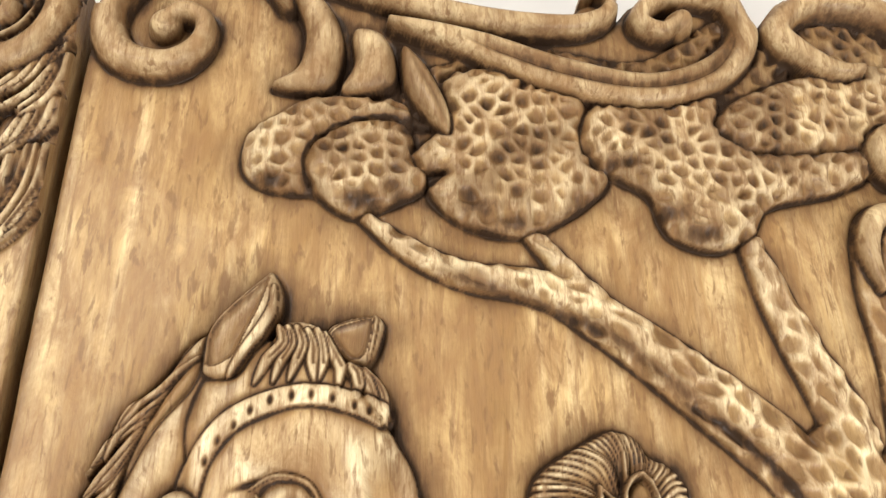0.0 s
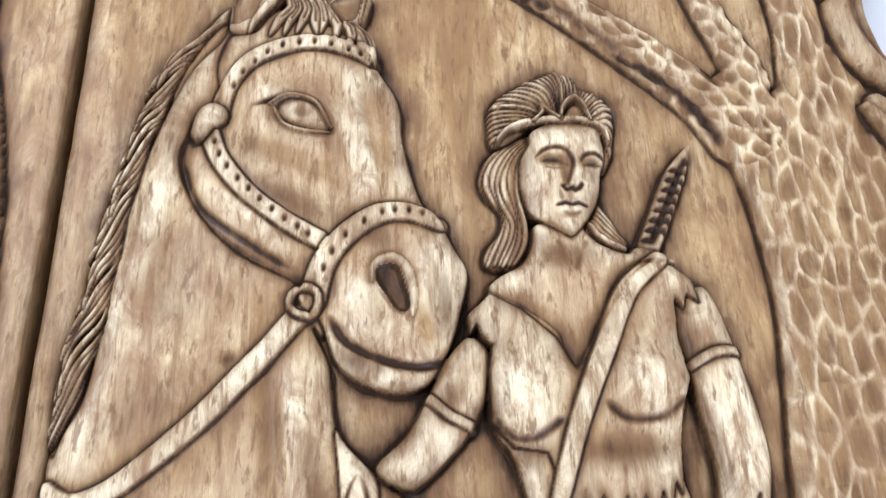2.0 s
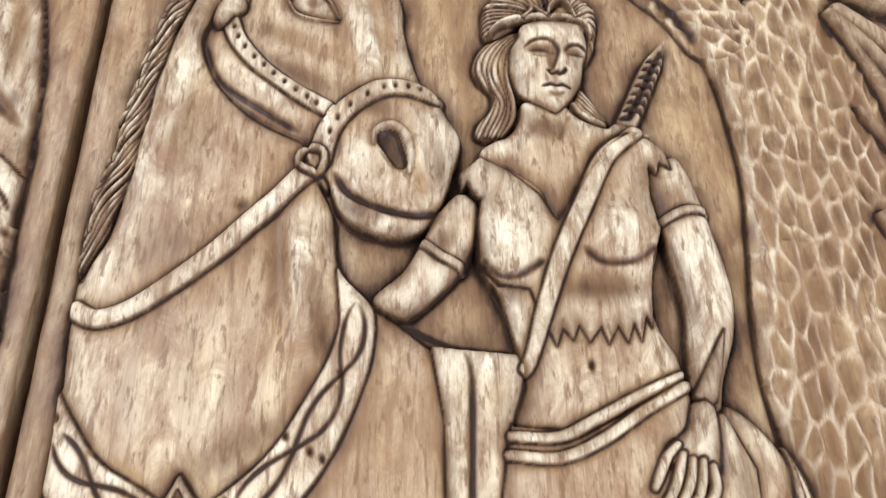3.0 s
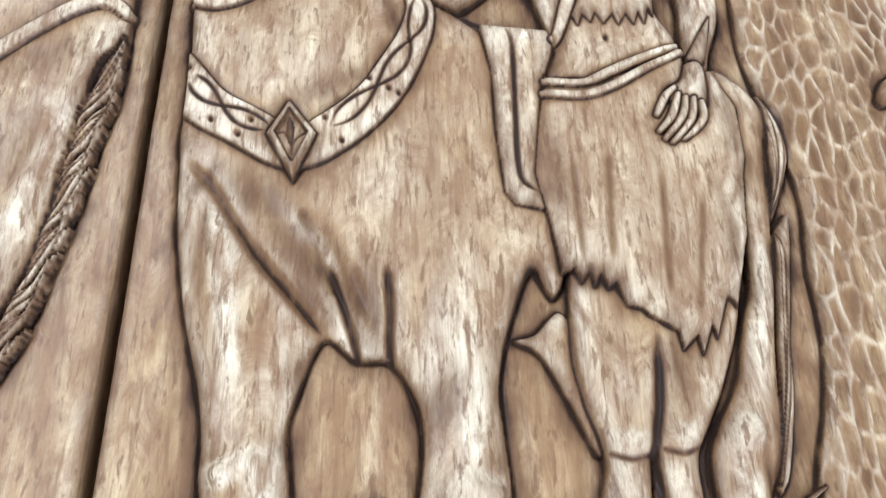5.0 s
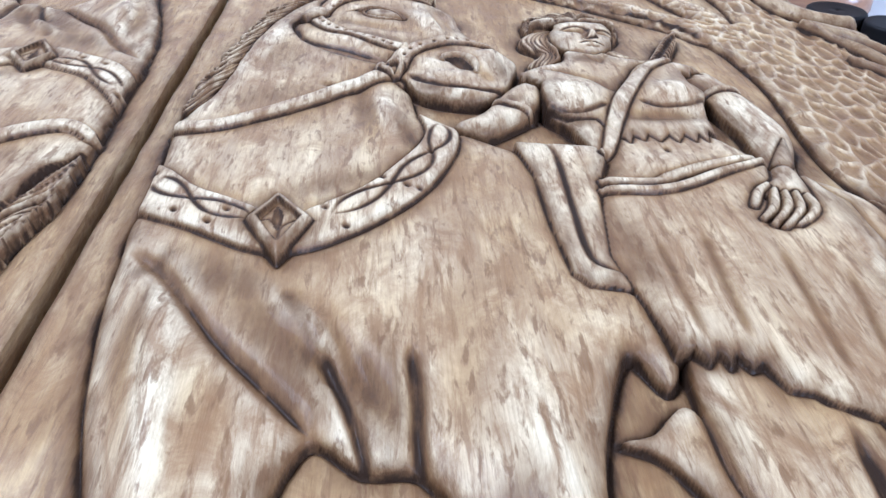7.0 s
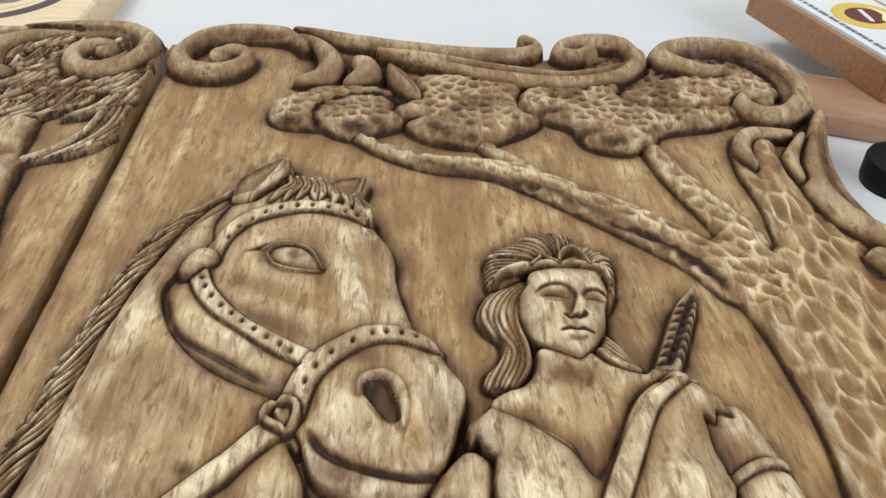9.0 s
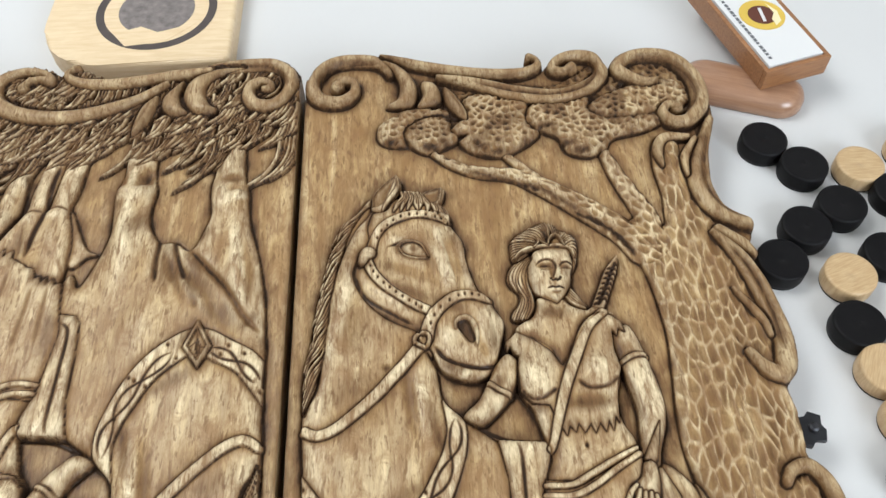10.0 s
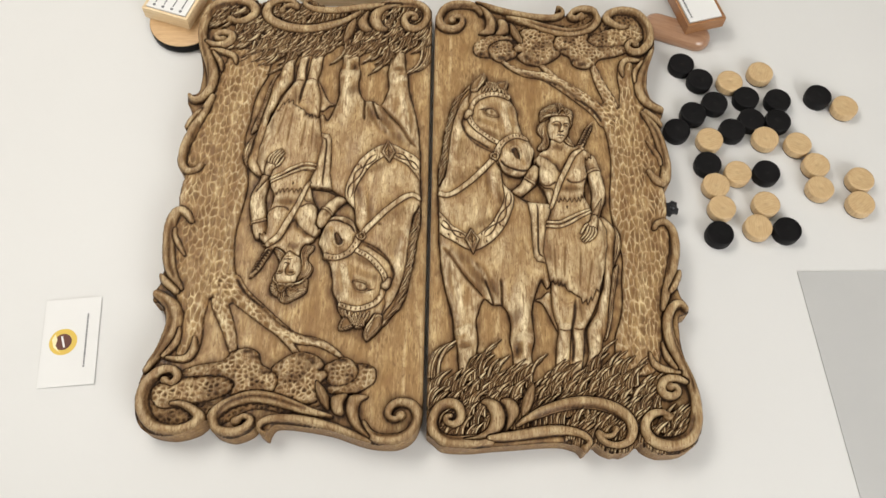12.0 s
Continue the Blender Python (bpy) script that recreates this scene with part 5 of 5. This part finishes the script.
wax_shade = np.clip(S + 0.075 * np.clip(hollow, 0, 3) + 0.085 * np.clip(broad, 0, 4) * np.clip(UNEVEN, 0.5, 1.5) + np.where(framed, 0.10, 0), 0, 1)
rub = np.clip(-0.8 * hollow - 0.30 * broad + 0.065 * np.clip(H - 2.5, 0, 6) - 0.02, 0, 0.95) * (1 - wax_shade) * np.where(framed, 0.45, 1) * np.where(np.isin(L, clumps + [back_leaves] + BARK), 0.75, 1)
gy, gx = np.gradient(H, STEP)
NORMAL = np.stack([-gx, -gy, np.ones_like(gx)], -1)
NORMAL /= np.linalg.norm(NORMAL, axis=-1, keepdims=True)


def quads_mesh(name, co, quads, wax_shade_of, rub_of, normals=None):
    me = bpy.data.meshes.new(name)
    me.vertices.add(len(co))
    me.vertices.foreach_set("co", co.astype(np.float32).ravel())
    me.loops.add(quads.size)
    me.loops.foreach_set("vertex_index", quads.astype(np.int32).ravel())
    me.polygons.add(len(quads))
    me.polygons.foreach_set("loop_start", np.arange(0, quads.size, 4, dtype=np.int32))
    me.update(calc_edges=True)
    for key, values in (("wax_shade", wax_shade_of), ("rub", rub_of)):
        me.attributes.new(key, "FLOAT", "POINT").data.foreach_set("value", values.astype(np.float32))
    me.shade_smooth()
    if normals is not None:
        me.normals_split_custom_set_from_vertices(normals.tolist())
    me.materials.append(WOOD)
    return me


def ease(v):
    v = np.clip(v, 0, 1)
    return v * v * (3 - 2 * v)


def half_meshes(wider, longer, top, stride):
    """All meshes of one half: the field, the carved parts and the upright edge. The two halves were cut by hand and differ a little."""
    pick = (slice(None, None, stride), slice(None, None, stride))
    ok, label = kept[pick], L[pick]
    ny, nx = ok.shape
    cell = ok[:-1, :-1] & ok[1:, :-1] & ok[:-1, 1:] & ok[1:, 1:]
    touch = np.zeros(ok.shape, int)
    for a in (0, 1):
        for b in (0, 1):
            touch[a:ny - 1 + a, b:nx - 1 + b] += cell
    rim = (touch > 0) & (touch < 4) & (edge_d[pick] < 2.2 * STEP * stride)
    px, py = np.where(rim, at_x[pick], XX[pick]) / 1000, np.where(rim, at_y[pick], YY[pick]) / 1000
    x = (px + wider * ease((px - 0.19) / 0.12)).ravel()
    y = (py - longer * (ease((py - 0.48) / 0.12) + ease((0.10 - py) / 0.10)) + top * ease((py - 0.56) / 0.04)).ravel()
    z = FIELD + H[pick].ravel() / 1000
    wax_shade_of, rub_of, normal_of = wax_shade[pick].ravel(), rub[pick].ravel(), NORMAL[pick].reshape(-1, 3)
    index = np.arange(nx * ny).reshape(ny, nx)
    cell_part = np.where(cell, label[:-1, :-1], -1)
    made = []
    for k, name in enumerate(PARTS):
        js, is_ = np.nonzero(cell_part == k)
        if not len(js):
            continue
        f = np.stack([index[js, is_], index[js, is_ + 1], index[js + 1, is_ + 1], index[js + 1, is_]], 1)
        used, back = np.unique(f, return_inverse=True)
        co = np.stack([x[used], y[used], z[used]], 1)
        made.append((name, quads_mesh(name, co, back.reshape(-1, 4), wax_shade_of[used], rub_of[used], normal_of[used])))
    padded = np.pad(cell, 1)
    walls = []
    for dj, di, a, b in ((0, -1, (1, 0), (0, 0)), (0, 1, (0, 1), (1, 1)), (-1, 0, (0, 0), (0, 1)), (1, 0, (1, 1), (1, 0))):
        js, is_ = np.nonzero(cell & ~padded[1 + dj:ny + dj, 1 + di:nx + di])
        walls.append(np.stack([index[js + a[0], is_ + a[1]], index[js + b[0], is_ + b[1]]], 1))
    used, back = np.unique(np.vstack(walls), return_inverse=True)
    back = back.reshape(-1, 2)
    n = len(used)
    rows = [np.stack([x[used], y[used], z[used] * f], 1) for f in (1.0, 0.5, 0.15, 0.0)]
    quads = np.vstack([np.stack([back[:, 0] + r * n, back[:, 0] + (r + 1) * n, back[:, 1] + (r + 1) * n, back[:, 1] + r * n], 1) for r in range(3)])
    # the upright edge grows darker from its top to its foot
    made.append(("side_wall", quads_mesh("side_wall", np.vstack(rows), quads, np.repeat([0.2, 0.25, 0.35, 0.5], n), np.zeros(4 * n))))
    return made


LABELS = {"carved_figure": "standing figure carved in low relief", "horse_head": "bridled horse head carved in relief", "grass": "dense carved grass blades with dark gaps", "tree_trunk": "tree trunk with gouged bark", "leaf_clump": "leaf clump with hollow gouge marks", "scroll": "carved scroll ending in a volute", "buckle": "diamond-shaped carved buckle", "side_wall": "dark upright edge, darker towards its foot", "sash": "smooth carved shoulder strap"}
board = tagged(new("backgammon_board"), "open carved wooden backgammon board lying face down on the table", "game board")


def half(m, pieces):
    ob = new("board_half", pieces[0][1])
    ob.parent, ob.matrix_local = board, m
    tagged(ob, "ochre wood panel with dark-waxed relief carving")
    for name, me in pieces[1:]:
        child = new(name, me)
        child.parent = ob
        if name in LABELS:
            tagged(child, LABELS[name], kind="stuff" if name == "grass" else "")


half(Matrix.Identity(4), half_meshes(0.0, 0.0, 0.003, 1))
half(pose(-0.0018, 0.602, 0, 0, 0, 180), half_meshes(0.016, 0.004, 0.0, 2))
clasp = part("clasp", prism([(0.2965, 0.286), (0.303, 0.284), (0.306, 0.288), (0.312, 0.287), (0.314, 0.294), (0.311, 0.297), (0.313, 0.303), (0.306, 0.306), (0.303, 0.302), (0.2965, 0.303)], 0.0185, 0.0225, 0.0006), STEEL, board, "small dark metal clasp on the edge")
part("clasp_ring", turned([(0.0012, 0.0222), (0.003, 0.0222), (0.003, 0.0252), (0.0018, 0.0262), (0.0012, 0.0262)], 20), STEEL, clasp).location = (0.306, 0.295, 0)

# ---- checkers ----
def checker(mat, label, name):
    ob = tagged(new(name), label, "checker", "checkers beside the board")
    part("body", turned([(0.0150, 0.0012), (0.0166, 0.0012), (0.0174, 0.0022), (0.0175, 0.0045), (0.0175, 0.0120), (0.0172, 0.0132), (0.0164, 0.0139), (0.0140, 0.0137), (0.0060, 0.0134), (0.0014, 0.0134), (0.0009, 0.0130)], 56), mat, ob, smooth=True)
    part("felt_pad", turned([(0.0168, 0.0), (0.0168, 0.0013)], 40), FELT, ob, "thin black felt underside")
    return ob


DARK_AT = [(346.6, 531.0), (369.4, 504.5), (384.8, 465.8), (353.5, 448.2), (328.4, 420.5), (429.2, 475.3), (471.9, 472.2), (430.9, 439.1), (466.4, 437.9), (402.6, 421.9), (528.8, 480.0), (363.5, 368.4), (438.7, 356.5), (365.5, 265.2), (451.9, 272.2)]
PALE_AT = [(410.4, 502.2), (454.9, 517.9), (561.7, 462.3), (370.5, 406.5), (445.4, 409.6), (487.6, 401.3), (505.9, 369.1), (504.7, 334.0), (400.9, 355.0), (369.8, 336.1), (373.3, 302.6), (430.7, 309.3), (415.4, 275.6), (559.5, 348.0), (552.9, 312.1)]
for mat, label, name, places in ((BLACK, "round black-stained wooden checker on the white table", "dark_checker", DARK_AT), (TAN, "round pale wooden checker with black felt underside", "pale_checker", PALE_AT)):
    first = None
    for k, (x, y) in enumerate(places):
        m = pose(x / 1000, y / 1000, 0, 0, 0, (k * 67) % 360)
        if first is None:
            first = checker(mat, label, name)
            first.matrix_basis = m
        else:
            copy_thing(first, m)


# ---- printed cards ----
def mark(parent, x, y, z, r, turn):
    """The maker's mark as plain shapes: a yellow ring broken by a cream palm round a brown disc."""
    m = pose(x, y, z, 0, 0, turn)
    palm = [(-0.75 * r, -0.42 * r), (-0.3 * r, -0.35 * r), (0.1 * r, -0.55 * r), (0.75 * r, -0.36 * r), (0.2 * r, -0.72 * r), (-0.45 * r, -0.72 * r)]
    for ob in (
        part("mark_ring", ringed(0.62 * r, r, 0, 0.0002), YELLOW, parent, "yellow printed ring"),
        part("mark_disc", turned([(0.615 * r, 0), (0.615 * r, 0.0002)], 36), INK_BROWN, parent, "dark brown printed disc"),
        part("mark_palm", prism(palm, 0, 0.0004), CREAM, parent, "cream printed palm shape"),
        part("mark_bar", slab(-0.45 * r, -0.07 * r, 0, 0.45 * r, 0.07 * r, 0.0004), PAPER, parent, "white printed bar"),
    ):
        ob.matrix_local = m


def print_line(parent, m, length, height, count):
    """A line of small print that cannot be read, as bars."""
    random.seed(count)
    for k in range(count):
        x = length / count * k
        w = length / count * random.uniform(0.5, 0.85)
        part("print_bar", slab(x, -height / 2, 0, x + w, height / 2, 0.0002), INK, parent).matrix_local = m


card = part("paper_card", prism([(-0.055, -0.033), (0.055, -0.033), (0.055, 0.033), (-0.055, 0.033)], 0.0, 0.0012), PAPER)
tagged(card, "white folded paper card with round yellow mark", "card")
card.matrix_basis = pose(-0.4245, 0.113, 0.0006, 0.9, 0, -84)
mark(card, 0.0, -0.008, 0.0012, 0.0165, 15)
print_line(card, pose(-0.034, 0.0188, 0.0012), 0.068, 0.0021, 24)

sheet = part("paper_sheet", prism([(0.459, 0.219), (0.760, 0.226), (0.770, -0.23), (0.494, -0.20)], 0.0, 0.0012), GREY)
tagged(sheet, "plain light grey sheet lying on the table", "paper sheet")


# ---- card boxes and stands behind the board ----
def capsule(length, width, height, steps=16):
    """A bar with round ends and a rounded back, lying on its flat side."""
    bm = bmesh.new()
    rings = []
    for level, shrink in ((0.0, 0.06), (0.12, 0.0), (0.5, 0.0), (0.75, 0.1), (0.92, 0.26), (1.0, 0.5)):
        r = width / 2 * (1 - shrink)
        loop = []
        for end in (1, -1):
            for k in range(steps + 1):
                a = -math.pi / 2 + math.pi * k / steps
                loop.append(bm.verts.new((end * ((length - width) / 2 + r * math.cos(a)), end * r * math.sin(a), height * level)))
        rings.append(loop)
    n = len(rings[0])
    for a, b in zip(rings[:-1], rings[1:]):
        for k in range(n):
            bm.faces.new((a[k], a[(k + 1) % n], b[(k + 1) % n], b[k]))
    bm.faces.new(rings[0][::-1])
    bm.faces.new(rings[-1])
    return bm


def card_box(mat, label, sx, sy, sz, m):
    """A shallow open wooden tray with a printed card lying in it."""
    ob = tagged(new("card_box"), label, "card box")
    t = 0.004
    part("base", slab(-sx / 2 + t, -sy / 2 + t, 0, sx / 2 - t, sy / 2 - t, sz - 0.003), mat, ob)
    for x0, y0, x1, y1 in ((-sx / 2, -sy / 2, sx / 2, -sy / 2 + t), (-sx / 2, sy / 2 - t, sx / 2, sy / 2), (-sx / 2, -sy / 2 + t, -sx / 2 + t, sy / 2 - t), (sx / 2 - t, -sy / 2 + t, sx / 2, sy / 2 - t)):
        part("side", slab(x0, y0, 0, x1, y1, sz, 0.0006), mat, ob)
    c = part("printed_card", slab(-sx / 2 + t + 0.001, -sy / 2 + t + 0.001, sz - 0.003, sx / 2 - t - 0.001, sy / 2 - t - 0.001, sz + 0.001), PAPER, ob, "white printed card")
    ob.matrix_basis = m
    return ob, c

bar = part("wooden_bar", capsule(0.098, 0.041, 0.018), ROSE, smooth=True)
tagged(bar, "smooth varnished reddish-brown wooden bar with round ends", "wooden bar")
bar.matrix_basis = pose(0.3465, 0.5920, 0, 0, 0, -20)
box_brown, lid = card_box(BROWN, "brown wooden tray with a white printed card, on the bar", 0.058, 0.120, 0.018, pose(0.366, 0.643, 0.0182, 0, 0, 16))
mark(lid, 0.003, 0.0, 0.0191, 0.0185, 75)
print_line(lid, pose(-0.0185, 0.048, 0.0191, 0, 0, -90), 0.098, 0.0026, 22)

stand = tagged(new("round_stand"), "round tan wooden stand with a black edge", "stand")
part("plate", turned([(0.044, 0.0125), (0.0488, 0.0125), (0.0494, 0.0135), (0.0488, 0.0142), (0.044, 0.0145)], 64), STAND, stand)
part("rim", turned([(0.046, 0.0), (0.049, 0.0), (0.0498, 0.0012), (0.0498, 0.0112), (0.049, 0.0124), (0.046, 0.0124)], 64), BLACK, stand, "black painted edge", smooth=True)
stand.matrix_basis = pose(-0.356, 0.5955, 0)
for a in (205, 213, 221):
    part("stud", turned([(0.0009, 0), (0.0009, 0.0006), (0.0005, 0.0009)], 10), PAPER, stand, "tiny white stud").matrix_local = pose(0.0498 * math.cos(radians(a)), 0.0498 * math.sin(radians(a)), 0.0065, 90, 0, a + 90)
box_pale, lid = card_box(PALE, "pale wooden tray with a white printed card, on the stand", 0.070, 0.105, 0.020, pose(-0.362, 0.636, 0.0147, 0, 0, -18))
mark(lid, 0.012, 0.022, 0.0211, 0.015, 60)
for k in range(4):
    part("print_dot", turned([(0.0022, 0.0211), (0.0022, 0.0213)], 16), INK, lid).location = (-0.020 + 0.0135 * k, -0.042, 0)
    part("print_bar", slab(-0.0208 + 0.0135 * k, -0.038, 0.0211, -0.0192 + 0.0135 * k, -0.012, 0.0213), INK, lid)

slab_outline = [(0.075, -0.075), (0.079, -0.070), (0.079, 0.080), (-0.079, 0.080)] + [(-0.026 + 0.053 * math.cos(radians(a)), -0.022 + 0.053 * math.sin(radians(a))) for a in range(180, 271, 10)]
block = part("wooden_block", prism(slab_outline, 0, 0.020, 0.004), PALE)
tagged(block, "pale birch block with a burnt round mark on top", "wooden block")
block.matrix_basis = pose(-0.1435, 0.7115, 0)
for name, mat, bm in (("burnt_ring", BURN, ringed(0.044, 0.051, 0.0199, 0.0203, 56)), ("pale_ring", PALE, ringed(0.0325, 0.044, 0.0199, 0.0202, 56)), ("burnt_disc", SCORCH, turned([(0.032, 0.0199), (0.032, 0.0202)], 48))):
    part(name, bm, mat, block, "burnt circular line" if mat is BURN else "").location = (0.012, -0.008, 0)
part("palm_shape", prism([(-0.032, -0.030), (-0.010, -0.022), (0.005, -0.030), (0.036, -0.020), (0.012, -0.042), (-0.020, -0.046)], 0.0199, 0.0206), PALE, block, "pale palm shape in the mark").location = (0.012, -0.008, 0)
